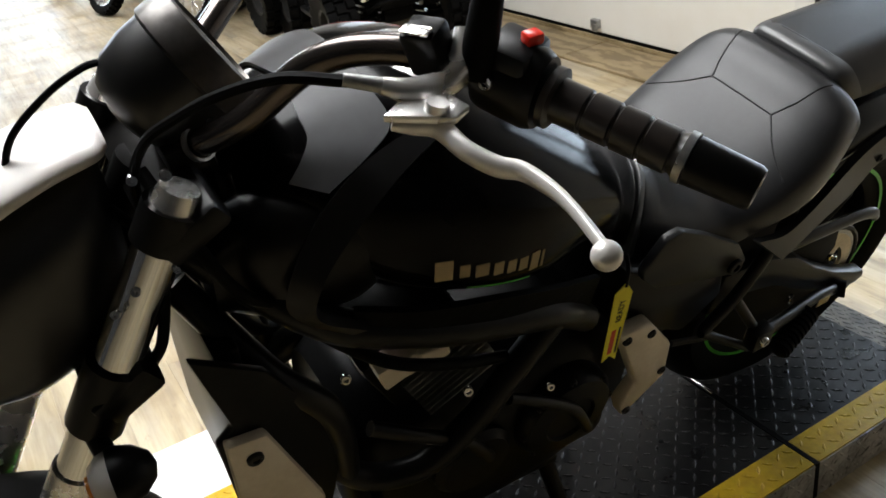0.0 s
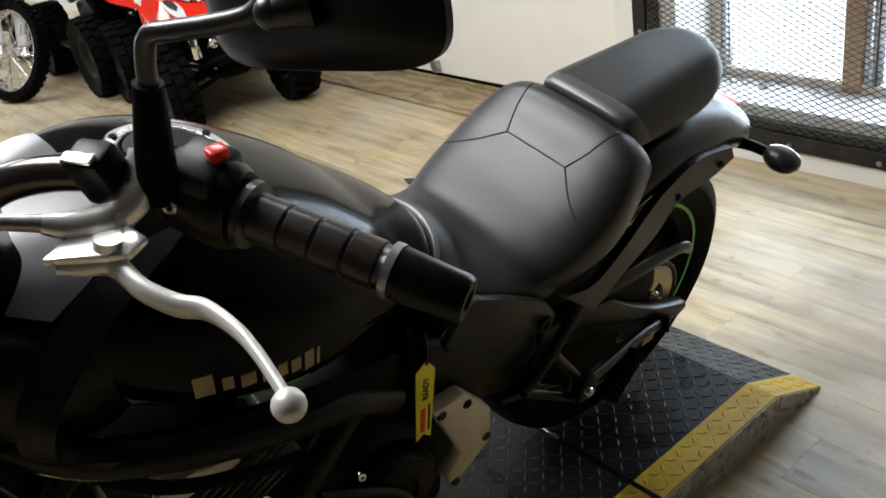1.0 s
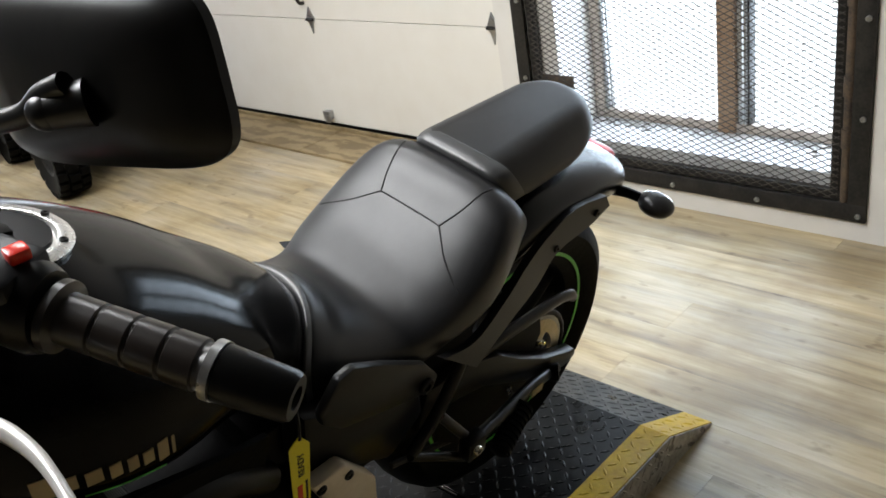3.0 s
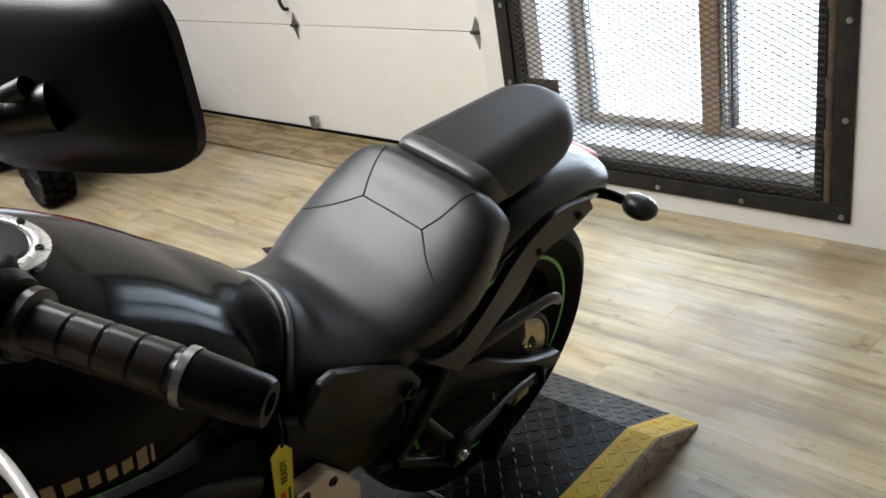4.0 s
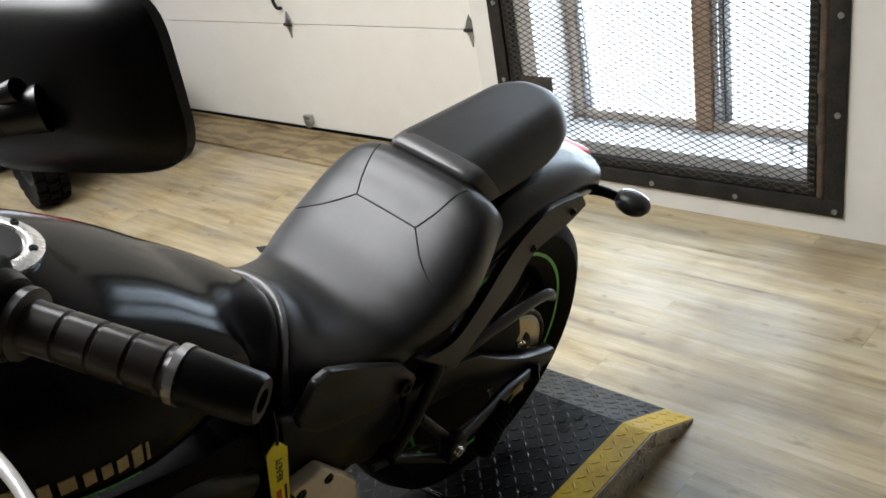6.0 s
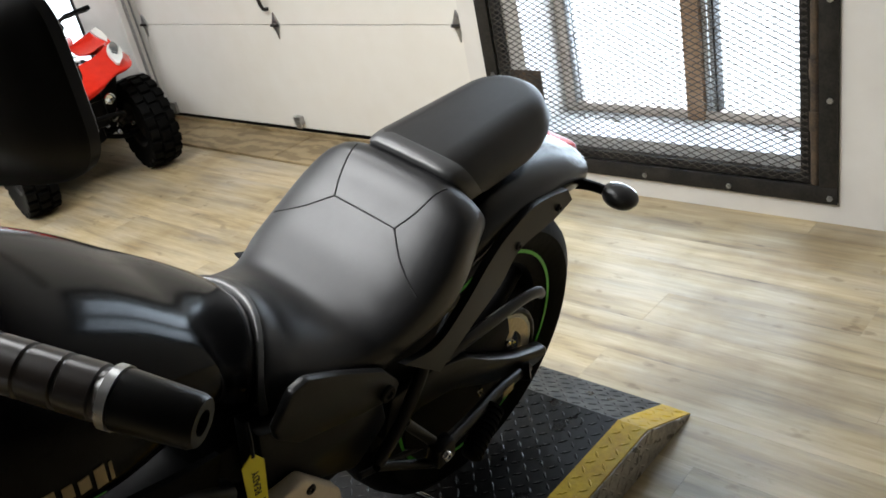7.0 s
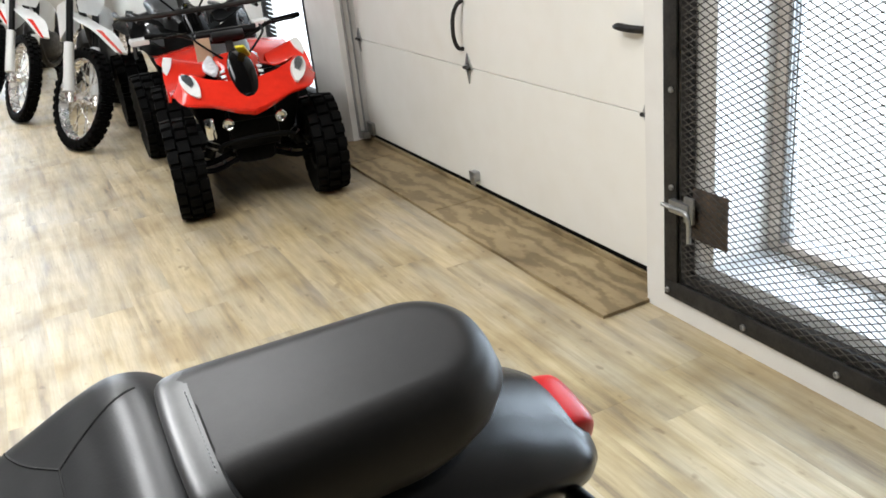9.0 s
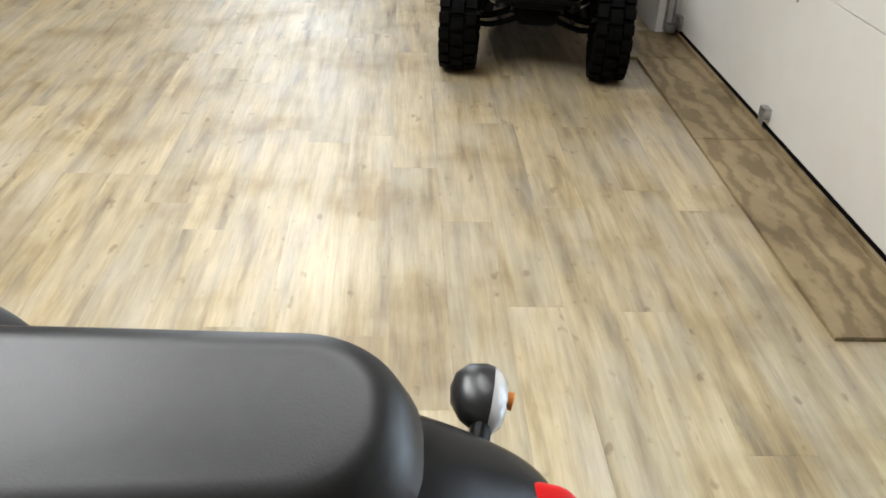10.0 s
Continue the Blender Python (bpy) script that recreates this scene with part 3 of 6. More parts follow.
# plywood strip in front of the garage door
for y0, y1 in ((2.79, 4.02), (4.024, 4.95), (4.954, 5.38)):
    ply = part("plywood_strip", boxes((2.915 if y0 < 4.9 else 2.88, DX + 0.0, y0, y1, 0.0005, 0.014), bevel=0.002), "ply", None, smooth=False)
    tagged(ply, "worn plywood strip laid along the garage door", "plywood", "plywood strips")

# ---- glazed door with blind, beyond the garage door ----
wd = thing("door_2", pose(WX, 0, 0), "dark framed glass door with white slatted blind", "door", kind="structure")
part("door_frame", boxes((0.0, 0.06, 5.86, 5.91, 0, 2.1), (0.0, 0.06, 6.75, 6.80, 0, 2.1), (0.0, 0.06, 5.91, 6.75, 2.04, 2.1), (0.0, 0.06, 5.91, 6.75, 0.0, 0.2), bevel=0.004), "steel_dark", wd)
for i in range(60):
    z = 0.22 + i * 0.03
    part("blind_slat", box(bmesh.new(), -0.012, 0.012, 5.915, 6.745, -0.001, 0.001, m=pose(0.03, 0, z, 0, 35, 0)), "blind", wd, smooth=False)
part("glass_backing", boxes((0.08, 0.09, 5.86, 6.8, 0, 2.1)), "outside", wd)


# ---- tread-plate lift ----
def lugs(x0, x1, y0, y1, z0, m=None, pitch=0.026):
    """Raised lens-shaped lugs in a herringbone."""
    verts, faces = [], []
    nx, ny = int((x1 - x0) / pitch), int((y1 - y0) / pitch)
    for i in range(nx):
        for j in range(ny):
            cx, cy = x0 + (i + 0.5) * (x1 - x0) / nx, y0 + (j + 0.5) * (y1 - y0) / ny
            a = math.radians(45 if (i + j) % 2 else -45)
            dx, dy = math.cos(a), math.sin(a)
            k = len(verts)
            for u, v, w in ((-0.0125, 0, 0), (0, 0.0038, 0), (0.0125, 0, 0), (0, -0.0038, 0), (-0.006, 0, 0.0016), (0.006, 0, 0.0016)):
                verts.append((cx + u * dx - v * dy, cy + u * dy + v * dx, z0 + w))
            faces += [(k, k + 3, k + 4), (k, k + 4, k + 1), (k + 3, k + 5, k + 4), (k + 3, k + 2, k + 5), (k + 2, k + 1, k + 5), (k + 1, k + 4, k + 5)]
    me = bpy.data.meshes.new("tread_lugs")
    me.from_pydata(verts, [], faces)
    if m is not None:
        me.transform(m)
    bm = bmesh.new()
    bm.from_mesh(me)
    bpy.data.meshes.remove(me)
    bmesh.ops.recalc_face_normals(bm, faces=bm.faces[:])
    return bm


LH, LY0, LY1, LYE = 0.090, 1.393, 2.09, 0.072    # deck height, edges, width of the yellow strip
LX0, LXJ, LXB, LXE = -0.55, 1.520, 1.918, 2.10      # front end, joint, bend, tip of the ramp
lift = thing("motorcycle_lift", pose(0, 0, 0), "low motorcycle lift of black tread plate with yellow edges", "motorcycle lift")
slope = math.degrees(math.atan2(LH - 0.004, LXE - LXB))
run = math.hypot(LH - 0.004, LXE - LXB)
RM = pose(LXB, 0, LH, 0, slope, 0)


def deck_run(x0, x1, tip, lug_from):
    for (y0, y1, mtl, nm) in ((LY0 + LYE, LY1 - LYE, "deck", "deck_plate"), (LY0, LY0 + LYE, "yellow", "yellow_edge"), (LY1 - LYE, LY1, "yellow", "yellow_edge")):
        p = part(nm, prism([(x0, 0.0), (x1, 0.0)] + ([(tip, 0.0), (tip, 0.004)] if tip else []) + [(x1, LH), (x0, LH)], "y", y0, y1), mtl, lift, smooth=False)
        tagged(part("tread", lugs(max(x0, lug_from), x1, y0 + 0.003, y1 - 0.003, LH), mtl, p, smooth=False), kind="stuff")
        if tip:
            tagged(part("tread", lugs(0, run - 0.006, y0 + 0.003, y1 - 0.003, 0, RM), mtl, p, smooth=False), kind="stuff")


deck_run(LXJ + 0.006, LXB, LXE, 0)
deck_run(LX0, LXJ - 0.006, None, 0.4)
part("side_plate", prism([(LXJ + 0.006, 0.001), (LXE - 0.004, 0.001), (LXE - 0.004, 0.003), (LXB, LH - 0.003), (LXJ + 0.006, LH - 0.003)], "y", LY0 - 0.003, LY0 - 0.0002), "plate", lift, "bare steel tread plate side", smooth=False)
part("side_plate", boxes((LX0, LXJ - 0.006, LY0 - 0.003, LY0 - 0.0002, 0.001, LH - 0.003)), "plate", lift, smooth=False)
tagged(part("tread", lugs(LXJ + 0.01, LXB, 0.004, LH - 0.004, 0, pose(0, LY0 - 0.003, 0, 90, 0, 0), 0.024), "plate", lift, smooth=False), kind="stuff")
tagged(part("tread", lugs(0.8, LXJ - 0.01, 0.004, LH - 0.004, 0, pose(0, LY0 - 0.003, 0, 90, 0, 0), 0.024), "plate", lift, smooth=False), kind="stuff")
part("joint_strip", boxes((LXJ - 0.005, LXJ + 0.005, LY0 - 0.004, LY1, 0.001, LH + 0.001)), "rubber", lift, smooth=False)
part("hinge_pin", rod((LXJ, 1.66, LH + 0.004), (LXJ, 1.80, LH + 0.004), 0.004), "chrome", lift, "bright hinge pin")

# ---- motorcycle on the lift: x forward from the rear axle, y to its left, z up; it leans on its side stand ----
BIKE = pose(1.722, 1.735, 0.08, -17, 0, 180)
bike = thing("motorcycle", BIKE, "black cruiser motorcycle leaning on its side stand", "motorcycle")
RX = pose(0, 0, 0, -90, 0, 0)     # lathe axis along y


def y_lathe(profile, at, n=40, closed=False):
    return lathe(profile, n, Matrix.Translation(at) @ RX, closed=closed)


def road_wheel(parent, at, R, hw, rim_r, stripe=True):
    w = part("wheel", y_lathe([(rim_r - 0.028, -hw * 0.62), (rim_r, -hw * 0.8), (rim_r + 0.006, -hw * 0.8), (rim_r - 0.02, -hw * 0.3), (rim_r - 0.02, hw * 0.3), (rim_r + 0.006, hw * 0.8), (rim_r, hw * 0.8), (rim_r - 0.028, hw * 0.62)], at, 48, True), "wheel_black", parent, "black cast wheel")
    prof = [(rim_r + 0.004, -hw * 0.8), (rim_r + 0.03, -hw * 0.96), (R - 0.045, -hw), (R - 0.018, -hw * 0.8), (R - 0.004, -hw * 0.4), (R, 0), (R - 0.004, hw * 0.4), (R - 0.018, hw * 0.8), (R - 0.045, hw), (rim_r + 0.03, hw * 0.96), (rim_r + 0.004, hw * 0.8)]
    part("tyre", y_lathe(prof, at, 64, True), "rubber", w)
    if stripe:
        for s in (1, -1):
            part("rim_stripe", y_lathe([(rim_r - 0.004, s * (hw * 0.8 + 0.0005)), (rim_r + 0.003, s * (hw * 0.8 + 0.0005)), (rim_r + 0.003, s * (hw * 0.8 + 0.0015)), (rim_r - 0.004, s * (hw * 0.8 + 0.0015))], at, 64, True), "green", w, "bright green rim stripe")
    part("hub", y_lathe([(0.03, -0.08), (0.045, -0.06), (0.04, 0), (0.045, 0.06), (0.03, 0.08)], at, 24), "wheel_black", w)
    for i in range(5):
        a = math.radians(72 * i + 20)
        for d in (-0.13, 0.13):
            p = Vector(at) + Vector((0.04 * math.cos(a), 0, 0.04 * math.sin(a)))
            q = Vector(at) + Vector(((rim_r - 0.024) * math.cos(a + d), 0, (rim_r - 0.024) * math.sin(a + d)))
            part("spoke", tube([p, (p + q) / 2 + Vector((0, 0.012, 0)), q], [0.024, 0.019, 0.021], 10, 4), "wheel_black", w)
    return w


RA = (0.079, 0.0, 0.355)
rear = road_wheel(bike, RA, 0.320, 0.076, 0.229)
SP = RA
spr = part("sprocket", y_lathe([(0.108, 0.093), (0.118, 0.093), (0.120, 0.096), (0.118, 0.099), (0.108, 0.099)], SP, 56, True), "galv", rear, "steel rear sprocket with a gold carrier")
for i in range(42):
    a = 2 * math.pi * i / 42
    part("tooth", box(bmesh.new(), 0.118, 0.126, 0.0935, 0.0985, -0.0034, 0.0034, 0, Matrix.Translation(SP) @ Matrix.Rotation(a, 4, "Y")), "galv", spr, smooth=False)
part("carrier_ring", y_lathe([(0.082, 0.094), (0.1075, 0.094), (0.108, 0.101), (0.082, 0.102)], SP, 48, True), "brass", spr, "gold sprocket carrier")
part("carrier_hub", y_lathe([(0.012, 0.080), (0.062, 0.082), (0.066, 0.092), (0.050, 0.100), (0.020, 0.106), (0.012, 0.106)], SP, 32), "wheel_black", spr)
for i in range(5):
    a = math.radians(72 * i + 20)
    part("carrier_spoke", box(bmesh.new(), 0.050, 0.084, 0.094, 0.102, -0.015, 0.015, 0.003, Matrix.Translation(SP) @ Matrix.Rotation(a, 4, "Y")), "brass", spr)
    for d in (-0.16, 0.16):
        set_bolt(spr, (SP[0] + 0.058 * math.cos(a + d), 0.102, SP[2] - 0.058 * math.sin(a + d)), (0, 1, 0), 0.0075, 0.010, "chrome")
part("axle_nut", rod((SP[0], 0.106, SP[2]), (SP[0], 0.130, SP[2]), 0.014, 0.012, 6), "chrome", spr)
chain_path = [(SP[0] + 0.122 * math.cos(a), 0.0965, SP[2] + 0.122 * math.sin(a)) for a in np.linspace(radians(75), radians(285), 16)]
part("chain", tube([(0.44, 0.0965, 0.456)] + chain_path + [(0.44, 0.0965, 0.376)], 0.0062, 8, 2, smooth=False), "steel_dark", bike, "dark steel drive chain")
FA = (1.60, 0.0, 0.335)
front = road_wheel(bike, FA, 0.32, 0.062, 0.235)
part("brake_disc", y_lathe([(0.07, 0.066), (0.148, 0.066), (0.148, 0.071), (0.07, 0.071)], FA, 40, True), "silver", front)

# tank: gloss body, matt band, filler cap, plain decal bars
tank = part("fuel_tank", wrap_joint(loft([(1.135, 0, 0.985, 0.05, 0.03, 0.08, 2.0), (1.10, 0, 0.985, 0.10, 0.06, 0.11, 2.1), (1.03, 0, 0.943, 0.16, 0.122, 0.108, 2.25), (0.94, 0, 0.916, 0.195, 0.144, 0.111, 2.4),
            (0.85, 0, 0.890, 0.198, 0.140, 0.110, 2.4), (0.75, 0, 0.862, 0.17, 0.108, 0.107, 2.25), (0.67, 0, 0.828, 0.143, 0.070, 0.12, 2.2), (0.63, 0, 0.797, 0.130, 0.054, 0.115, 2.3), (0.606, 0, 0.775, 0.119, 0.036, 0.11, 2.3), (0.596, 0, 0.765, 0.09, 0.02, 0.08, 2.2)], 40, 8), 0.69, 0.60), "gloss", bike, "gloss black fuel tank")
cap_m = pose(0.888, 0.0, 1.038, 0, -15, 0)
cap = part("filler_ring", lathe([(0.064, 0), (0.066, 0.006), (0.058, 0.010), (0.050, 0.009), (0.048, 0.004), (0.0005, 0.004)], 40, cap_m), "silver", tank, "silver filler cap ring")
part("filler_cap", lathe([(0.046, 0.003), (0.045, 0.009), (0.03, 0.0095), (0.0005, 0.009)], 36, cap_m), "grey_panel", tank)
part("key_flap", box(bmesh.new(), -0.008, 0.02, -0.009, 0.009, 0.009, 0.014, 0.002, cap_m), "satin", tank)
for i in range(6):
    a = math.radians(60 * i + 20)
    set_bolt(tank, cap_m @ Vector((0.056 * math.cos(a), 0.056 * math.sin(a), 0.009)), cap_m.to_3x3() @ Vector((0, 0, 1)), 0.0045, 0.003, "steel_dark")
def tank_side(x, z):
    """Left face of the tank at x, z, found on its mesh."""
    hit, p, nrm, _ = tank.ray_cast(Vector((x, 0.6, z)), Vector((0, -1, 0)))
    return (p, nrm) if hit else (Vector((x, 0.19, z)), Vector((0, 1, 0)))


bpy.context.view_layer.update()
for i, (x0, x1, h) in enumerate(((0.985, 0.962, 0.030), (0.958, 0.945, 0.019), (0.941, 0.923, 0.019), (0.919, 0.906, 0.019), (0.902, 0.890, 0.019), (0.887, 0.874, 0.019), (0.871, 0.858, 0.028), (0.855, 0.851, 0.026))):
    zc = 0.912 - (0.985 - (x0 + x1) / 2) * 0.24
    p, nrm = tank_side((x0 + x1) / 2, zc)
    mm = Matrix.Translation(p + nrm * 0.0006) @ nrm.to_track_quat("Y", "Z").to_matrix().to_4x4()
    part("decal_bar", box(bmesh.new(), -(x0 - x1) / 2 * 0.85, (x0 - x1) / 2 * 0.85, -0.0006, 0.0006, -h / 2, h / 2, 0, mm), "gold", tank, "plain gold decal bar", smooth=False)
p, nrm = tank_side(0.90, 0.872)
part("decal_line", tube([tank_side(x, 0.873 - (0.985 - x) * 0.22)[0] for x in (0.94, 0.91, 0.88, 0.86)], 0.0012, 6, 3), "green", tank, "thin green line under the decal")
def tank_top(x, y):
    hit, p, nrm, _ = tank.ray_cast(Vector((x, y, 1.4)), Vector((0, 0, -1)))
    return p + nrm * 0.003 if hit else Vector((x, y, 1.0))


for s in (1, -1):
    part("tank_panel", sheet([tank_top(x, y * s) for x, y in ((1.055, 0.015), (1.062, 0.05), (1.064, 0.075), (1.076, 0.088), (1.095, 0.094))], [tank_top(x, y * s) for x, y in ((0.985, 0.02), (0.985, 0.06), (0.988, 0.102), (1.022, 0.119), (1.066, 0.120))], 0.004), "tank_grey", bike, "satin panel at the tank front, ceiling reflection put into its grey")
    # dark strip added over the underside, which would otherwise reflect the floor
    part("tank_skirt", sheet([(1.07, 0.163 * s, 0.885), (1.0, 0.186 * s, 0.868), (0.90, 0.192 * s, 0.838), (0.80, 0.178 * s, 0.79), (0.72, 0.160 * s, 0.75)], [(1.06, 0.160 * s, 0.835), (1.0, 0.172 * s, 0.806), (0.90, 0.178 * s, 0.768), (0.80, 0.172 * s, 0.728), (0.73, 0.158 * s, 0.69)], 0.008), "rubber", bike, "black strip added to hide reflections below the tank")
# matt side trims in front of and below the tank
for s in (1, -1):
    a = [tuple(tank_top(x, y * s)) for x, y in ((0.940, 0.113), (0.975, 0.117), (1.01, 0.120), (1.045, 0.123))] + [(1.088, 0.128 * s, 0.985), (1.122, 0.142 * s, 0.945), (1.13, 0.145 * s, 0.90), (1.08, 0.16 * s, 0.85)]
    b = [tuple(tank_top(x, y * s)) for x, y in ((0.930, 0.118), (0.958, 0.132), (0.990, 0.141), (1.022, 0.147))] + [(1.068, 0.150 * s, 0.962), (1.10, 0.16 * s, 0.93), (1.105, 0.16 * s, 0.89), (1.06, 0.175 * s, 0.865)]
    if s < 0:
        a, b = [(x, y, min(z, 0.945)) for x, y, z in a], [(x, y, min(z, 0.93)) for x, y, z in b]
    part("tank_trim", sheet(a, b, 0.012), "grey_panel", bike, "satin black trim along the tank")
    part("shroud", loft([(1.19, 0.07 * s, 0.93, 0.03, 0.03, 0.06, 2.4), (1.13, 0.085 * s, 0.94, 0.05, 0.06, 0.09, 2.4), (1.06, 0.11 * s, 0.94, 0.04, 0.05, 0.09, 2.2), (1.02, 0.13 * s, 0.94, 0.02, 0.03, 0.06, 2.0)], 20, 5), "satin", bike, "satin black tank shroud")

# rider seat with seams, pillion seat with strap band
seat_rows = [(0.592, 0, 0.735, 0.112, 0.058, 0.10, 2.4), (0.584, 0, 0.735, 0.122, 0.064, 0.112, 2.4), (0.56, 0, 0.727, 0.128, 0.061, 0.108, 2.5), (0.525, 0, 0.705, 0.136, 0.056, 0.10, 2.7), (0.46, 0, 0.672, 0.15, 0.063, 0.040, 2.9), (0.40, 0, 0.692, 0.166, 0.060, 0.022, 3.2), (0.34, 0, 0.706, 0.172, 0.079, 0.020, 3.6),
             (0.29, 0, 0.728, 0.168, 0.091, 0.024, 3.8), (0.25, 0, 0.750, 0.157, 0.095, 0.024, 3.6), (0.215, 0, 0.770, 0.144, 0.070, 0.022, 3.2), (0.185, 0, 0.772, 0.128, 0.033, 0.020, 2.5), (0.170, 0, 0.768, 0.10, 0.012, 0.014, 2.2)]
seat = part("rider_seat", wrap_joint(loft(seat_rows, 48, 9), 0.46, 0.59), "vinyl", bike, "black vinyl rider seat with stitched seams")
part("front_piping", wrap_joint(loft([(0.600, 0, 0.736, 0.120, 0.063, 0.112, 2.4), (0.594, 0, 0.736, 0.1255, 0.0685, 0.116, 2.4), (0.586, 0, 0.736, 0.1245, 0.067, 0.115, 2.4)], 44, 4), 0.46, 0.59), "vinyl_band", seat, "smooth piping at the front of the seat")
bpy.context.view_layer.update()


def seat_top(x, y):
    hit, p, nrm, _ = seat.ray_cast(Vector((x, y, 1.4)), Vector((0, 0, -1)))
    return p if hit else Vector((x, y, 0.78))


for line in ([(0.317, -0.062), (0.317, 0.062)], [(0.317, -0.062), (0.285, -0.078), (0.235, -0.092)], [(0.317, 0.062), (0.285, 0.078), (0.235, 0.092)], [(0.317, 0.062), (0.345, 0.098), (0.36, 0.128), (0.366, 0.15)], [(0.317, -0.062), (0.345, -0.098), (0.36, -0.128), (0.366, -0.15)]):
    pts = [seat_top(*p) for p in spline(line, 8 if len(line) > 2 else 14)]
    part("seam", tube(pts, 0.0014, 6, 1, smooth=False), "thread", seat, "dark stitched seam")


def pad_outline(x0, x1, hw, rf, rr, n=10):
    """A closed outline seen from above: front edge at x0, rear edge at x1, corners rounded by rf in front and rr behind."""
    pts = []
    for cx, cy, r, a0 in ((x0 - rf, hw - rf, rf, 0), (x1 + rr, hw - rr, rr, 90), (x1 + rr, rr - hw, rr, 180), (x0 - rf, rf - hw, rf, 270)):
        for k in range(n + 1):
            a = math.radians(a0 + 90 * k / n)
            pts.append((cx + r * math.cos(a), cy + r * math.sin(a)))
    return pts


def pad_ring(h, x0, x1, hw, rf=0.03, rr=0.062, taper=0.0):
    """One level of the pillion pad: h runs from 0 at its underside to 1 at the flat top."""
    ring = []
    for x, y in pad_outline(x0, x1, hw, rf, rr):
        low, top = 0.790 - 0.030 * (0.16 - x), 0.858 - 0.035 * max(x, 0) ** 1.2 + 0.05 * max(-x, 0)
        z = low + (top - low) * h + (0.0025 * (1 - (y / 0.1) ** 2) if h > 0.99 else 0)
        ring.append((x, y * (1 - 0.5 * max(0.0, 0.16 - x)) - 0.010 * h, z + 0.004 * h))
    return ring


PAD = [(0.0, 0.160, -0.050, 0.0900), (0.04, 0.166, -0.058, 0.0955), (0.14, 0.178, -0.080, 0.0975), (0.30, 0.194, -0.098, 0.0970), (0.52, 0.208, -0.106, 0.0930), (0.70, 0.216, -0.100, 0.0880), (0.83, 0.2185, -0.096, 0.0825), (0.92, 0.2185, -0.0905, 0.0760), (0.97, 0.217, -0.084, 0.0690), (0.992, 0.214, -0.077, 0.0620), (1.0, 0.209, -0.068, 0.0540)]
pad = [pad_ring(h, a, b, w, min(0.03, w * 0.6), min(0.088 - 0.014 * h, w * 0.9)) for h, a, b, w in PAD]
for k in (0.96, 0.88, 0.7, 0.4, 0.1):
    ring = []
    for x, y, z in pad[len(PAD) - 1]:
        xx, yy = 0.065 + (x - 0.065) * k, -0.01 + (y + 0.01) * k
        ring.append((xx, yy, 0.862 - 0.035 * max(xx, 0) ** 1.2 + 0.05 * max(-xx, 0) + 0.0025 * (1 - (yy / 0.1) ** 2) + 0.001 * (1 - k)))
    pad.append(ring)
pil = part("pillion_seat", skin(bmesh.new(), pad), "vinyl_matt", bike, "black vinyl pillion seat with a flat top")
# strap band over the front of the pad: a closed loop that follows its section
LOOP = [(0.0995, 0.800), (0.0965, 0.818), (0.0915, 0.8335), (0.0840, 0.8455), (0.0740, 0.8515), (0.0600, 0.8545), (0.0300, 0.8565), (0.0, 0.857)]


def band_ring(x, grow):
    side = [(x - (0.857 - z) * 0.55, y + grow * 0.7, z + grow) for y, z in spline(LOOP, 4)]
    return side + [(a, -b, c) for a, b, c in side[::-1][1:]] + [(x - 0.03, -0.05, 0.795), (x - 0.03, 0.05, 0.795)]


part("strap_band", skin(bmesh.new(), [band_ring(x, g) for x, g in ((0.1925, -0.002), (0.1928, 0.0042), (0.203, 0.0042), (0.214, 0.0028), (0.2205, 0.0004), (0.2235, -0.0030), (0.2240, -0.0070))]), "vinyl_band", pil, "smooth vinyl strap band")
for i in range(26):
    y = 0.082 - 0.0052 * i
    z = 0.8615 - 0.010 * max(0.0, abs(y) - 0.045) / 0.04
    part("stitch", box(bmesh.new(), -0.0007, 0.0007, -0.0014, 0.0014, -0.0004, 0.0012, 0, Matrix.Translation((0.1962, y, z - 0.0008))), "tank_grey", pil, smooth=False)
part("strap_edge", skin(bmesh.new(), [band_ring(x, 0.0030) for x in (0.1904, 0.1924)]), "thread", pil, "dark seam along the strap")

# tail, fender, tail light, indicators, fender rails
tail = part("tail_cover", loft([(0.24, 0, 0.71, 0.132, 0.05, 0.05, 2.4), (0.12, 0, 0.722, 0.126, 0.06, 0.045, 2.5), (0.0, 0, 0.712, 0.12, 0.06, 0.045, 2.5), (-0.10, 0, 0.692, 0.108, 0.058, 0.05, 2.4), (-0.165, 0, 0.672, 0.095, 0.05, 0.05, 2.4), (-0.205, 0, 0.655, 0.08, 0.044, 0.04, 2.4), (-0.232, 0, 0.64, 0.058, 0.03, 0.03, 2.2)], 40, 7), "gloss_tail", bike, "glossy black tail cover")
part("tail_light", loft([(-0.195, -0.008, 0.678, 0.046, 0.022, 0.03, 5.0), (-0.222, -0.008, 0.673, 0.044, 0.022, 0.03, 5.0), (-0.236, -0.008, 0.665, 0.040, 0.022, 0.03, 4.5), (-0.248, -0.008, 0.653, 0.032, 0.018, 0.026, 4.0)], 28, 2), "lens_red", bike, "red tail light lens")
rings = []
for a in np.linspace(radians(15), radians(112), 20):
    r = 0.362
    rings.append([(RA[0] + r * math.cos(a), y, RA[2] + r * math.sin(a) * 0.98 - 0.25 * y * y) for y in np.linspace(-0.1, 0.1, 7)] + [(RA[0] + (r - 0.006) * math.cos(a), y, RA[2] + (r - 0.006) * math.sin(a) * 0.98 - 0.25 * y * y) for y in np.linspace(0.1, -0.1, 7)])
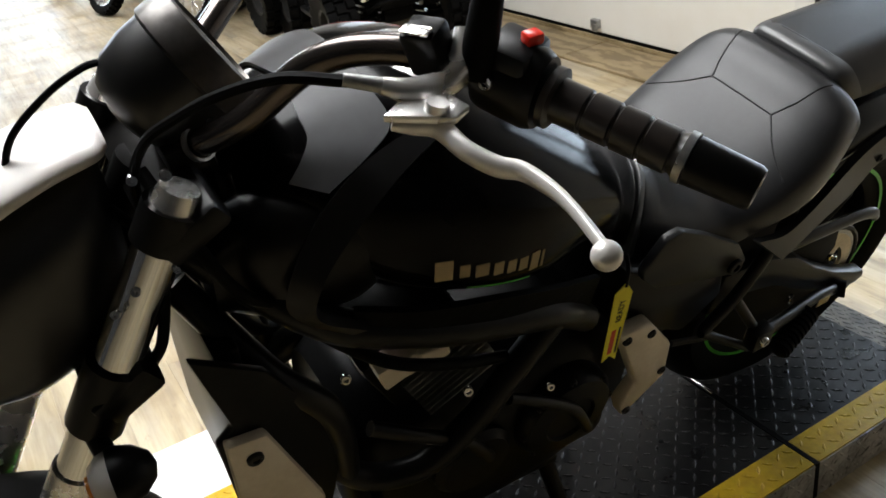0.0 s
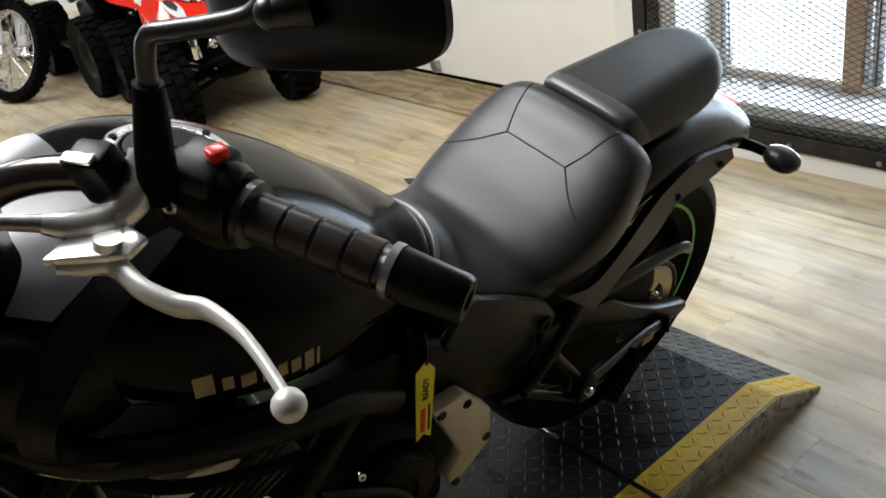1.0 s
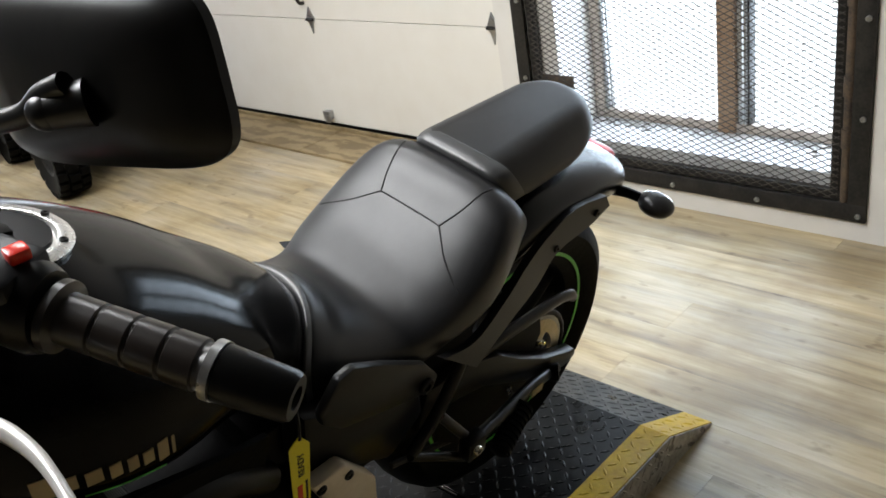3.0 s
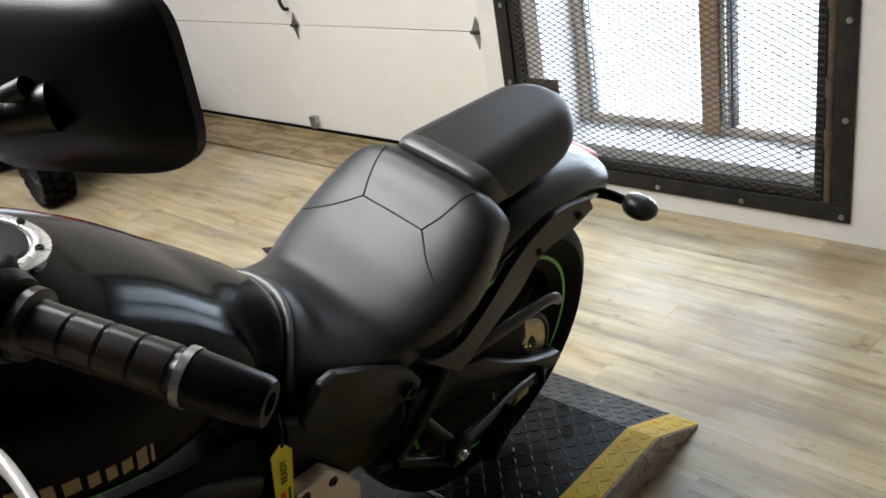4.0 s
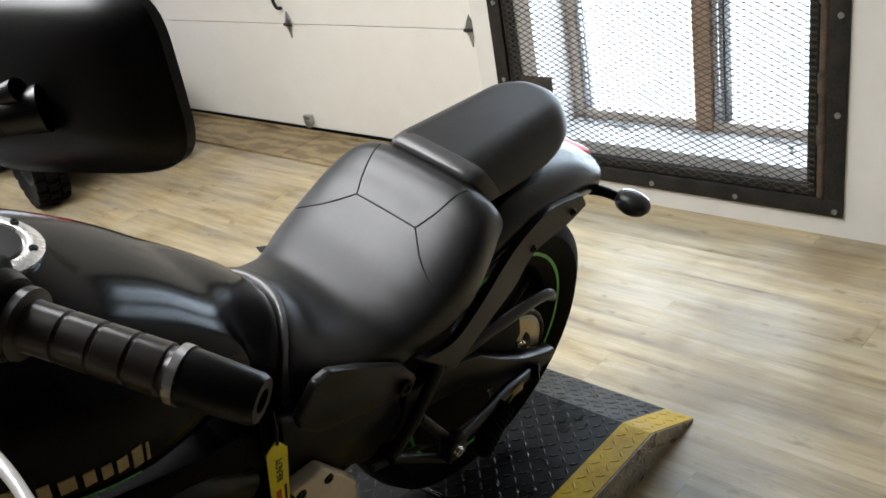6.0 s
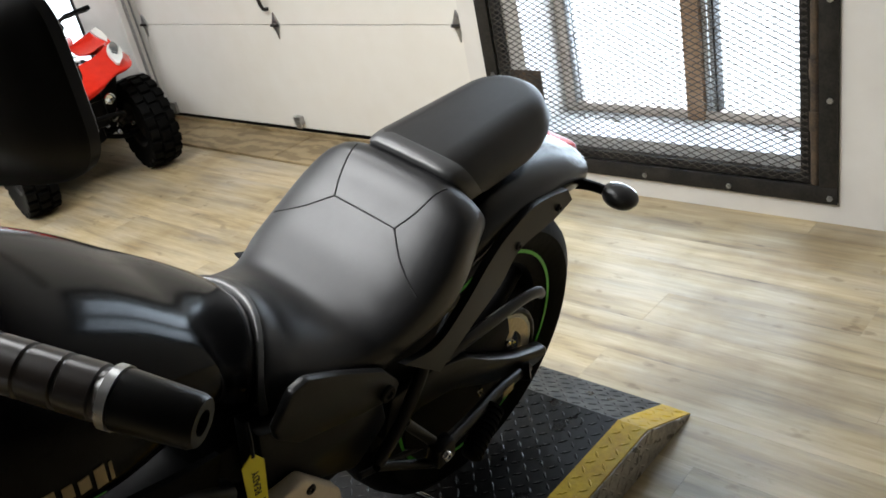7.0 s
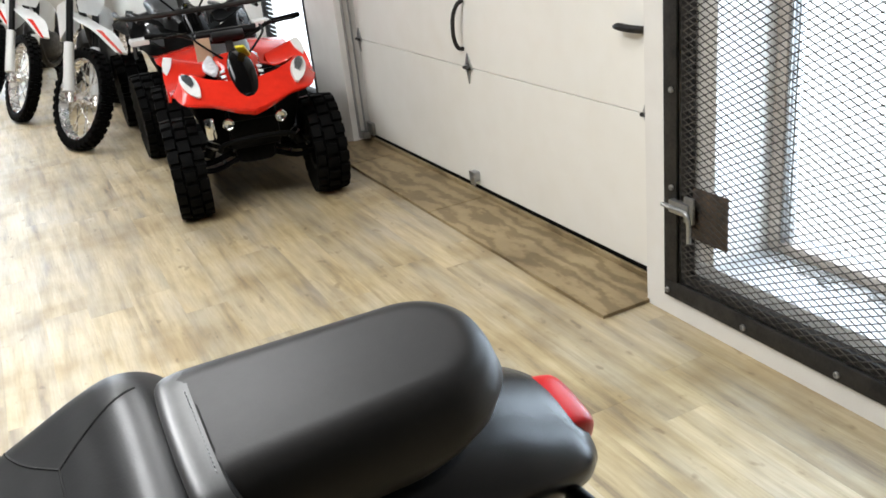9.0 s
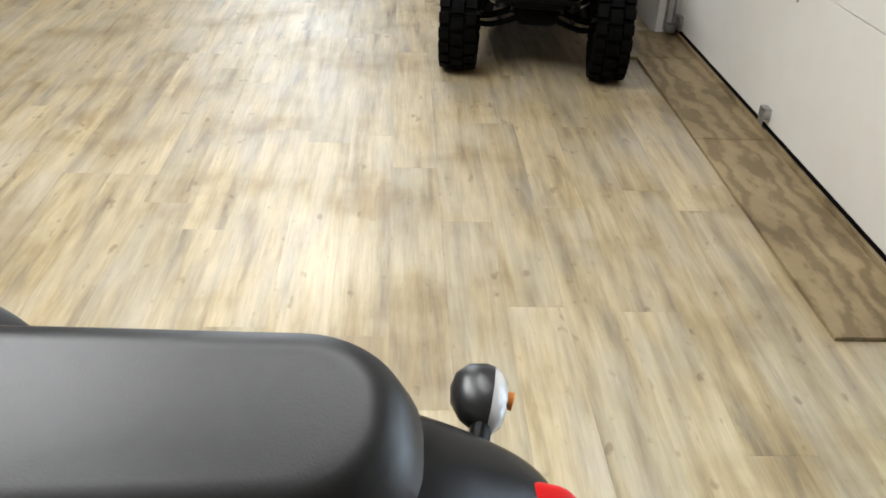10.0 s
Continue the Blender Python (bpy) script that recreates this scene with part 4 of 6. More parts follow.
part("rear_fender", skin(bmesh.new(), rings), "satin", bike, "satin black rear fender")
# front of each plate drops over the wheel where it only lies in shade
for s in (1, -1):
    part("fender_side", prism([(0.42, 0.58), (0.40, 0.668), (0.30, 0.700), (0.24, 0.715), (0.10, 0.725), (-0.03, 0.705), (-0.10, 0.676), (-0.11, 0.655), (-0.08, 0.648), (-0.02, 0.668), (0.06, 0.690), (0.14, 0.680), (0.21, 0.640), (0.26, 0.58), (0.255, 0.50), (0.30, 0.42), (0.42, 0.42)], "y", 0.090 * s, 0.104 * s, 0.004), "wheel_black", bike, "matt black inner fender side, its front drop standing for shade")
for s in (1, -1):
    a = [(0.429, 0.178 * s, 0.686), (0.35, 0.170 * s, 0.661), (0.27, 0.155 * s, 0.674), (0.19, 0.140 * s, 0.706), (0.131, 0.132 * s, 0.724), (0.047, 0.125 * s, 0.735), (-0.056, 0.120 * s, 0.711)]
    b = [(0.351, 0.178 * s, 0.612), (0.313, 0.170 * s, 0.615), (0.24, 0.155 * s, 0.624), (0.157, 0.140 * s, 0.636), (0.095, 0.132 * s, 0.672), (-0.009, 0.125 * s, 0.671), (-0.076, 0.120 * s, 0.680)]
    rail = part("fender_rail", sheet(a, b, 0.014), "grey_panel", bike, "charcoal fender rail")
    set_bolt(rail, (0.103, 0.138 * s, 0.685), (0, s, 0), 0.007, 0.005, "steel_dark")
    set_bolt(rail, (-0.024, 0.131 * s, 0.692), (0, s, 0), 0.007, 0.005, "steel_dark")
    sx = -0.19 if s > 0 else -0.168
    ind = part("turn_signal", tube([(sx + 0.025, 0.06 * s, 0.645), (sx + 0.01, 0.10 * s, 0.648), (sx, 0.135 * s, 0.645)], [0.013, 0.011, 0.010], 10, 4), "black_plastic", bike, "black turn signal with pale lens")
    q = Vector((1, 0.25 * s, 0.1)).to_track_quat("Z", "Y").to_matrix().to_4x4()
    part("signal_shell", lathe([(0.0005, 0.030), (0.012, 0.027), (0.022, 0.016), (0.0265, 0.0), (0.0265, -0.008)], 20, Matrix.Translation((sx, 0.162 * s, 0.645)) @ Matrix.Diagonal((1, 1.4, 0.85, 1)) @ q), "signal", ind)
    part("signal_lens", lathe([(0.026, -0.008), (0.025, -0.014), (0.018, -0.022), (0.0005, -0.026)], 20, Matrix.Translation((sx, 0.162 * s, 0.645)) @ Matrix.Diagonal((1, 1.4, 0.85, 1)) @ q), "lens_clear", ind)
    part("signal_bulb", lathe([(0.008, -0.018), (0.009, -0.026), (0.0005, -0.0275)], 12, Matrix.Translation((sx - 0.005, 0.165 * s, 0.645)) @ q), "amber", ind)

# swingarm, chain guard, linkage, struts
for s in (1, -1):
    arm_line = [(0.40, 0.555), (0.30, 0.545), (0.21, 0.505), (0.14, 0.447), (0.06, 0.392), (-0.02, 0.352), (-0.05, 0.340), (-0.056, 0.322), (-0.03, 0.312), (0.02, 0.318), (0.10, 0.358), (0.17, 0.402), (0.25, 0.455), (0.33, 0.478), (0.42, 0.470)]
    part("swingarm", prism(arm_line, "y", 0.104 * s, 0.134 * s, 0.006), "satin", bike, "satin black swingarm")
    part("frame_strut", tube([(0.372, 0.17 * s, 0.635), (0.381, 0.172 * s, 0.618), (0.421, 0.172 * s, 0.553), (0.472, 0.170 * s, 0.502)], 0.0105, 10, 4), "grey_panel", bike)
part("chain_guard", tube([(0.34, 0.121, 0.520), (0.276, 0.120, 0.530), (0.200, 0.120, 0.530), (0.113, 0.116, 0.517), (0.018, 0.111, 0.500), (-0.030, 0.108, 0.482), (-0.052, 0.106, 0.460)], [0.010, 0.013, 0.014, 0.014, 0.013, 0.012, 0.009], 12, 6, flat=0.7), "grey_panel", bike, "charcoal chain guard")
part("guard_web", prism([(0.34, 0.530), (0.20, 0.525), (0.10, 0.506), (0.062, 0.478), (0.052, 0.435), (0.07, 0.400), (0.14, 0.447), (0.21, 0.500)], "y", 0.104, 0.108, 0.001), "wheel_black", bike, "matt black web inside the chain guard")
# dark plate added over the lower sprocket, where shade falls
part("lower_guard", prism([(0.34, 0.46), (0.20, 0.415), (0.02, 0.318), (0.01, 0.285), (0.08, 0.215), (0.24, 0.27), (0.34, 0.36)], "y", 0.1035, 0.107, 0.001), "wheel_black", bike, "matt black plate standing for shade over the lower sprocket")
part("lower_strut", rod((0.414, 0.172, 0.545), (0.352, 0.19, 0.450), 0.009), "grey_panel", bike)
part("lower_strut", rod((0.475, 0.172, 0.500), (0.365, 0.192, 0.420), 0.008), "satin", bike)
link = part("footrest_link", tube([(0.352, 0.192, 0.442), (0.25, 0.176, 0.415), (0.135, 0.154, 0.383), (0.02, 0.136, 0.338)], 0.011, 12, 4), "satin", bike, "black footrest bracket arm")
part("link_label", boxes((0.112, 0.144, 0.1665, 0.168, 0.371, 0.389), bevel=0.0005), "gold", link, "small gold label")
part("link_eye", box(bmesh.new(), -0.022, 0.022, -0.014, 0.014, -0.022, 0.022, 0.006, Matrix.Translation((0.358, 0.200, 0.452))), "satin", link)
set_bolt(link, (0.364, 0.213, 0.457), (0, 1, 0), 0.0095, 0.008, "chrome", "bolt", "bright footrest bolt")
p0, p1 = Vector((0.185, 0.178, 0.392)), Vector((0.285, 0.205, 0.372))
q = Matrix.Translation(p0) @ (p1 - p0).to_track_quat("Z", "Y").to_matrix().to_4x4()
prof = [(0.010, 0.0)]
for k in range(9):
    prof += [(0.020, 0.002 + 0.0115 * k), (0.020, 0.009 + 0.0115 * k), (0.016, 0.0095 + 0.0115 * k), (0.016, 0.0130 + 0.0115 * k)]
part("passenger_peg", lathe(prof + [(0.010, 0.108)], 20, q), "rubber", bike, "ribbed black rubber passenger peg")
part("foot_peg", tube([(0.055, 0.125, 0.350), (0.045, 0.145, 0.350), (0.038, 0.155, 0.352)], [0.012, 0.0165, 0.0165], 16, 4), "rubber", bike, "black rubber peg end")
side = part("side_stand", tube([(0.72, 0.09, 0.30), (0.70, 0.16, 0.16), (0.68, 0.215, 0.078)], [0.016, 0.014, 0.012], 10, 5), "satin", bike, "black side stand")
part("stand_foot", lathe([(0.02, 0), (0.022, 0.004), (0.02, 0.008)], 16, Matrix.Translation((0.68, 0.222, 0.068)) @ pose(0, 0, 0, 17, 0, 0)), "satin", side)

# side covers, engine, frame
cover = part("side_cover", prism([(0.646, 0.728), (0.614, 0.770), (0.588, 0.774), (0.534, 0.742), (0.452, 0.684), (0.422, 0.640), (0.434, 0.614), (0.53, 0.646), (0.612, 0.676), (0.643, 0.708)], "y", 0.156, 0.172, 0.005), "trim_satin", bike, "charcoal side cover below the seat")
part("side_cover", prism([(0.62, 0.66), (0.534, 0.672), (0.452, 0.664), (0.422, 0.640), (0.434, 0.614), (0.53, 0.610), (0.612, 0.62)], "y", -0.172, -0.156, 0.005), "grey_panel", bike)
part("lower_cover", prism([(0.66, 0.72), (0.44, 0.61), (0.43, 0.55), (0.50, 0.50), (0.66, 0.60)], "y", 0.10, 0.155, 0.01), "satin", bike)
set_bolt(cover, (0.455, 0.175, 0.645), (0, 1, 0), 0.014, 0.006, "black_plastic")
part("inner_frame", boxes((0.30, 0.70, -0.10, 0.10, 0.42, 0.66), (0.20, 0.46, -0.11, 0.11, 0.60, 0.66), bevel=0.02), "black_plastic", bike)
crank = part("engine_case", loft([(0.56, 0, 0.42, 0.11, 0.13, 0.16, 3.0), (0.68, 0, 0.44, 0.15, 0.17, 0.2, 3.2), (0.85, 0, 0.44, 0.155, 0.17, 0.22, 3.2), (1.0, 0, 0.46, 0.14, 0.15, 0.2, 3.0), (1.06, 0, 0.48, 0.11, 0.1, 0.13, 2.6)], 32, 5), "black_plastic", bike, "black engine case")
part("engine_cover", y_lathe([(0.085, 0.13), (0.085, 0.165), (0.075, 0.178), (0.045, 0.182), (0.042, 0.176), (0.0005, 0.176)], (0.74, 0, 0.47), 36), "black_plastic", crank, "round black alternator cover")
part("engine_cover", y_lathe([(0.065, 0.13), (0.065, 0.16), (0.055, 0.17), (0.0005, 0.172)], (0.90, 0, 0.46), 32), "black_plastic", crank)
for i in range(8):
    a = math.radians(45 * i)
    set_bolt(crank, (0.74 + 0.079 * math.cos(a), 0.170, 0.47 + 0.079 * math.sin(a)), (0, 1, 0), 0.006, 0.006, "steel_dark")
cyl = part("cylinder_block", box(bmesh.new(), -0.075, 0.075, -0.105, 0.105, -0.12, 0.07, 0.01, pose(0.945, 0, 0.66, 0, 25, 0)), "black_plastic", bike, "black finned cylinder block")
for i in range(9):
    part("fin", box(bmesh.new(), -0.06, 0.06, -0.132, 0.132, -0.0012, 0.0012, 0, pose(0.925, 0, 0.655, 0, 25, 0) @ pose(0, 0, -0.055 + 0.0135 * i)), "galv" if i < 8 else "black_plastic", cyl, "thin machined cooling fin", smooth=False)
part("head_plate", prism([(1.041, 0.742), (1.03, 0.703), (1.004, 0.712), (0.938, 0.718), (0.942, 0.738), (0.985, 0.742), (0.99, 0.75)], "y", 0.12, 0.152, 0.004), "alloy", cyl, "champagne alloy cylinder head cover")
cv = part("sprocket_cover", prism([(0.674, 0.617), (0.614, 0.615), (0.556, 0.535), (0.55, 0.457), (0.626, 0.395), (0.638, 0.43), (0.612, 0.472), (0.655, 0.575)], "y", 0.155, 0.182, 0.006), "alloy", bike, "champagne alloy sprocket cover")
for x, z in ((0.658, 0.602), (0.61, 0.59), (0.563, 0.475), (0.622, 0.412)):
    set_bolt(cv, (x, 0.180, z), (0, 1, 0), 0.008, 0.005, "steel_dark")
for s in (1, -1):
    part("frame_tube", tube([(1.20, 0.06 * s, 0.95), (1.10, 0.14 * s, 0.862), (1.0, 0.168 * s, 0.815), (0.90, 0.175 * s, 0.775), (0.80, 0.172 * s, 0.735), (0.72, 0.15 * s, 0.66)], 0.021, 12, 6), "satin", bike, "satin black frame tube")
    part("frame_tube", tube([(0.80, 0.172 * s, 0.725), (0.868, 0.18 * s, 0.662), (0.92, 0.182 * s, 0.605), (1.0, 0.178 * s, 0.552), (1.08, 0.15 * s, 0.56), (1.14, 0.12 * s, 0.66)], 0.019, 12, 6), "satin", bike)
    part("frame_tube", tube([(1.22, 0.05 * s, 0.90), (1.16, 0.13 * s, 0.80), (1.10, 0.15 * s, 0.70), (1.08, 0.14 * s, 0.50), (1.0, 0.12 * s, 0.32), (0.7, 0.11 * s, 0.26)], 0.018, 12, 6), "satin", bike)
rad = part("radiator", boxes((1.185, 1.215, -0.13, 0.13, 0.50, 0.86), bevel=0.006), "black_plastic", bike, "black radiator")
for s in (1, -1):
    back = 0.0 if s > 0 else -0.04
    sp = part("radiator_side_panel", prism([(x + back, z) for x, z in ((1.232, 0.764), (1.186, 0.756), (1.13, 0.58), (1.15, 0.48), (1.23, 0.5))], "y", 0.155 * s, 0.172 * s, 0.005), "alloy" if s > 0 else "black_plastic", bike, "silver radiator side panel" if s > 0 else "black radiator side panel")
    set_bolt(sp, (1.205 + back, 0.172 * s, 0.728), (0, s, 0), 0.010, 0.005, "steel_dark")
    part("radiator_shroud", prism([(x + back, z) for x, z in ((1.243, 0.90), (1.17, 0.84), (1.12, 0.74), (1.10, 0.62), (1.13, 0.48), (1.22, 0.46), (1.238, 0.755), (1.217, 0.775))], "y", 0.146 * s, 0.158 * s, 0.004), "black_plastic", bike)
part("belly", boxes((0.56, 1.0, -0.1, 0.1, 0.2, 0.3), bevel=0.03), "black_plastic", bike)
part("exhaust", tube([(1.0, -0.10, 0.6), (1.12, -0.14, 0.45), (1.05, -0.16, 0.28), (0.8, -0.17, 0.22), (0.5, -0.18, 0.24)], [0.022, 0.024, 0.026, 0.05, 0.055], 14, 6), "satin", bike, "black exhaust")

# hanging charger tag
tag = part("charger_tag", prism([(0.709, 0.730), (0.692, 0.744), (0.677, 0.720), (0.681, 0.582), (0.694, 0.596), (0.706, 0.588)], "y", 0.1845, 0.186), "tag", bike, "yellow battery charger tag", smooth=False)
text_part("printed_word", "READY", 0.014, pose(0.692, 0.1864, 0.690, 90, 0, 180) @ pose(0, 0, 0, 0, 0, 90), "ink", tag)
part("printed_bar", boxes((0.692, 0.700, 0.186, 0.1864, 0.602, 0.652)), "red_ink", tag, smooth=False)
part("printed_bar", boxes((0.6835, 0.687, 0.186, 0.1864, 0.600, 0.654)), "ink", tag, smooth=False)
part("tag_tie", tube([(0.692, 0.1855, 0.737), (0.688, 0.18, 0.76), (0.68, 0.165, 0.77)], 0.003, 6, 3), "black_plastic", tag)

# fork, clamps, headlight, instrument pod
for s in (1, -1):
    A, B = Vector((1.205, 0.10 * s, 1.045)), Vector((1.60, 0.10 * s, 0.335))
    d = (B - A).normalized()
    fk = part("fork_leg", rod(A + d * 0.04, A + d * 0.34, 0.0235, n=32), "chrome", bike, "bright fork tube")
    part("fork_cap", rod(A - d * 0.014, A + d * 0.004, 0.019, 0.023), "silver", fk)
    part("top_clamp", rod(A + d * 0.004, A + d * 0.046, 0.029), "satin", fk)
    part("lower_clamp", rod(A + d * 0.192, A + d * 0.275, 0.030), "satin", fk)
    part("fork_slider", rod(A + d * 0.34, B + d * 0.03, 0.027), "silver", fk)
    fs = part("front_turn_signal", rod((1.345, 0.10 * s, 0.81), (1.338, 0.155 * s, 0.80), 0.011), "black_plastic", bike, "black front turn signal")
    q = Vector((-1, 0.1 * s, 0.05)).to_track_quat("Z", "Y").to_matrix().to_4x4()
    c = Vector((1.333, 0.172 * s, 0.80))
    part("signal_shell", lathe([(0.0005, 0.034), (0.014, 0.03), (0.026, 0.016), (0.031, 0.0), (0.031, -0.008)], 20, Matrix.Translation(c) @ q), "black_plastic", fs)
    part("signal_lens", lathe([(0.0305, -0.008), (0.028, -0.018), (0.02, -0.028), (0.0005, -0.032)], 20, Matrix.Translation(c) @ q), "lens_clear", fs)
    part("signal_bulb", lathe([(0.012, -0.024), (0.012, -0.033), (0.0005, -0.036)], 14, Matrix.Translation(c) @ q), "amber", fs)
part("upper_yoke", box(bmesh.new(), -0.035, 0.035, -0.13, 0.13, -0.016, 0.016, 0.008, pose(1.20, 0, 1.02, 0, 29, 0)), "satin", bike)
part("lower_yoke", box(bmesh.new(), -0.035, 0.035, -0.13, 0.13, -0.02, 0.02, 0.008, pose(1.30, 0, 0.85, 0, 29, 0)), "satin", bike)
part("steering_head", rod((1.20, 0, 1.02), (1.30, 0, 0.85), 0.035), "satin", bike)
hl = part("headlight_cowl", loft([(1.238, -0.01, 1.068, 0.034, 0.008, 0.005, 2.6), (1.252, -0.01, 1.066, 0.048, 0.012, 0.006, 2.8), (1.30, -0.01, 1.058, 0.053, 0.014, 0.007, 3.0), (1.36, -0.01, 1.036, 0.056, 0.016, 0.008, 3.0), (1.42, -0.005, 1.000, 0.058, 0.016, 0.010, 2.7), (1.45, 0, 0.970, 0.052, 0.012, 0.010, 2.4)], 36, 6), "white_cowl", bike, "pearl white headlight cowl")
part("headlight_shell", loft([(1.250, 0, 0.985, 0.045, 0.068, 0.05, 2.8), (1.268, 0, 0.975, 0.064, 0.078, 0.06, 3.0), (1.31, 0, 0.952, 0.080, 0.092, 0.10, 3.2), (1.37, 0, 0.925, 0.084, 0.094, 0.105, 3.0), (1.43, 0, 0.90, 0.076, 0.075, 0.08, 2.6)], 30, 5), "arm", hl, "satin black headlight shell")
part("headlight_lens", loft([(1.425, 0, 0.93, 0.08, 0.055, 0.085, 2.4), (1.448, 0, 0.925, 0.068, 0.045, 0.07, 2.2), (1.458, 0, 0.922, 0.04, 0.02, 0.04, 2.0)], 30, 4), "lens_clear", hl)
PD = pose(1.158, 0.0, 1.104, 0, -60, 0)
pod = part("instrument_pod", lathe([(0.02, -0.064), (0.042, -0.056), (0.056, -0.036), (0.060, -0.01), (0.060, 0.012)], 36, PD @ Matrix.Diagonal((1.05, 1.0, 1, 1))), "arm", bike, "round black instrument pod")
part("pod_band", lathe([(0.060, 0.012), (0.0635, 0.015), (0.0635, 0.036), (0.060, 0.046), (0.055, 0.048), (0.054, 0.044)], 36, PD @ Matrix.Diagonal((1.05, 1.0, 1, 1))), "pod_metal", pod, "grey band round the instrument")
part("dial_face", lathe([(0.055, 0.042), (0.0005, 0.0425)], 36, PD @ Matrix.Diagonal((1.05, 1.0, 1, 1))), "gloss", pod)
part("bar_clamp", box(bmesh.new(), -0.022, 0.022, -0.06, 0.06, -0.03, 0.012, 0.006, pose(1.175, 0, 1.055, 0, 10, 0)), "satin", bike)

# handlebar, switchgear, levers, grips, mirrors
bar = part("handlebar", tube([(0.899, -0.430, 1.177), (0.960, -0.303, 1.190), (0.970, -0.235, 1.175), (0.988, -0.17, 1.146), (1.043, -0.128, 1.112), (1.092, -0.092, 1.092), (1.145, -0.05, 1.068), (1.175, 0, 1.06), (1.172, 0.05, 1.062), (1.13, 0.10, 1.105), (1.075, 0.15, 1.175), (1.02, 0.215, 1.20), (0.960, 0.303, 1.190), (0.899, 0.430, 1.177)], 0.0135, 14, 6), "bar", bike, "dark handlebar")
for s in (1, -1):
    g0, g1 = Vector((0.960, 0.303 * s, 1.190)), Vector((0.914, 0.399 * s, 1.180))
    d = (g1 - g0).normalized()
    q = Matrix.Translation(g0) @ d.to_track_quat("Z", "Y").to_matrix().to_4x4()
    Lg = (g1 - g0).length
    prof = [(0.014, 0), (0.024, 0.0), (0.024, 0.006), (0.0175, 0.008)]
    for k in range(4):
        a0, a1 = 0.010 + k * (Lg - 0.014) / 4, 0.010 + (k + 1) * (Lg - 0.014) / 4
        prof += [(0.0172, a0 + 0.001), (0.0172, a1 - 0.003), (0.0155, a1 - 0.002), (0.0155, a1)]
    prof += [(0.0175, Lg), (0.014, Lg)]
    grip = part("grip", lathe(prof, 28, q), "grip", bar, "ringed black grip")
    part("grip_ring", lathe([(0.014, Lg), (0.0195, Lg), (0.0195, Lg + 0.006), (0.014, Lg + 0.006)], 28, q, closed=True), "galv", grip)
    part("bar_end", lathe([(0.014, Lg + 0.006), (0.0185, Lg + 0.007), (0.0165, Lg + 0.052), (0.0145, Lg + 0.056), (0.008, Lg + 0.056), (0.007, Lg + 0.050), (0.0005, Lg + 0.050)], 28, q), "satin", grip, "black bar end weight")
    sw = part("switch_housing", lathe([(0.015, -0.058), (0.024, -0.056), (0.026, -0.05), (0.027, -0.012), (0.024, -0.004), (0.015, -0.003)], 24, q @ Matrix.Diagonal((1.0, 1.25, 1, 1))), "satin", bar, "black switch housing")
    part("switch_top", box(bmesh.new(), -0.022, 0.022, 0.0, 0.022, -0.05, -0.012, 0.005, Matrix.Translation(g0) @ Matrix((d.cross(Vector((0, 0, 1))).normalized(), Vector((0, 0, 1)), d)).transposed().to_4x4() @ pose(0, 0.012, 0)), "grey_panel", sw)
    part("button", box(bmesh.new(), -0.007, 0.007, -0.006, 0.006, -0.004, 0.005, 0.002, Matrix.Translation(g0 - d * 0.022 + Vector((-0.004, 0, 0.038)))), "red" if s > 0 else "black_plastic", sw, "red switch button" if s > 0 else "")
    set_bolt(sw, g0 - d * 0.03 + Vector((0.026, 0.002 * s, 0.008)), (1, 0.5 * s, 0.4), 0.006, 0.006, "chrome")
    # perch and lever
    pv = Vector((1.052, 0.292 * s, 1.196))
    perch = part("lever_perch", tube([Vector((1.002, 0.250 * s, 1.232)), Vector((1.012, 0.262 * s, 1.213)), Vector((1.035, 0.268 * s, 1.203)), Vector((1.058, 0.265 * s, 1.205)), Vector((1.076, 0.257 * s, 1.211))], [0.008, 0.0115, 0.012, 0.010, 0.0065], 16, 6), "silver", bar, "polished alloy lever perch")
    part("perch_clamp", rod(g0 - d * 0.088, g0 - d * 0.066, 0.0195, n=22), "satin", perch)
    part("lever_bracket", prism([(1.088, 0.280 * s), (1.070, 0.270 * s), (1.034, 0.276 * s), (1.028, 0.300 * s), (1.045, 0.308 * s)], "z", 1.197, 1.204, 0.002), "silver", perch, "flat alloy lever bracket")
    lev = part("lever", tube([(1.082, 0.282 * s, 1.194), (1.068, 0.288 * s, 1.192), pv + Vector((0, 0.004 * s, -0.006)), Vector((1.047, 0.325 * s, 1.187)), Vector((1.036, 0.347 * s, 1.184)), Vector((1.026, 0.362 * s, 1.186)), Vector((1.021, 0.387 * s, 1.187)), Vector((1.021, 0.412 * s, 1.187)), Vector((1.025, 0.448 * s, 1.185))], [0.004, 0.007, 0.009, 0.0085, 0.0085, 0.0078, 0.0064, 0.0055, 0.0052], 14, 6, flat=0.7), "cast", bar, "polished alloy lever")
    bm = bmesh.new()
    bmesh.ops.create_uvsphere(bm, u_segments=18, v_segments=12, radius=0.0102, matrix=Matrix.Translation((1.026, 0.452 * s, 1.182)))
    part("lever_ball", bm, "cast", lev)
    part("lever_pivot", rod(pv + Vector((0, 0, 0.004)), pv + Vector((-0.002, 0, 0.013)), 0.0088, n=24), "silver", lev)
    part("cable_adjuster", rod((1.074, 0.2575 * s, 1.2105), (1.100, 0.245 * s, 1.217), 0.006, 0.005), "galv", perch)
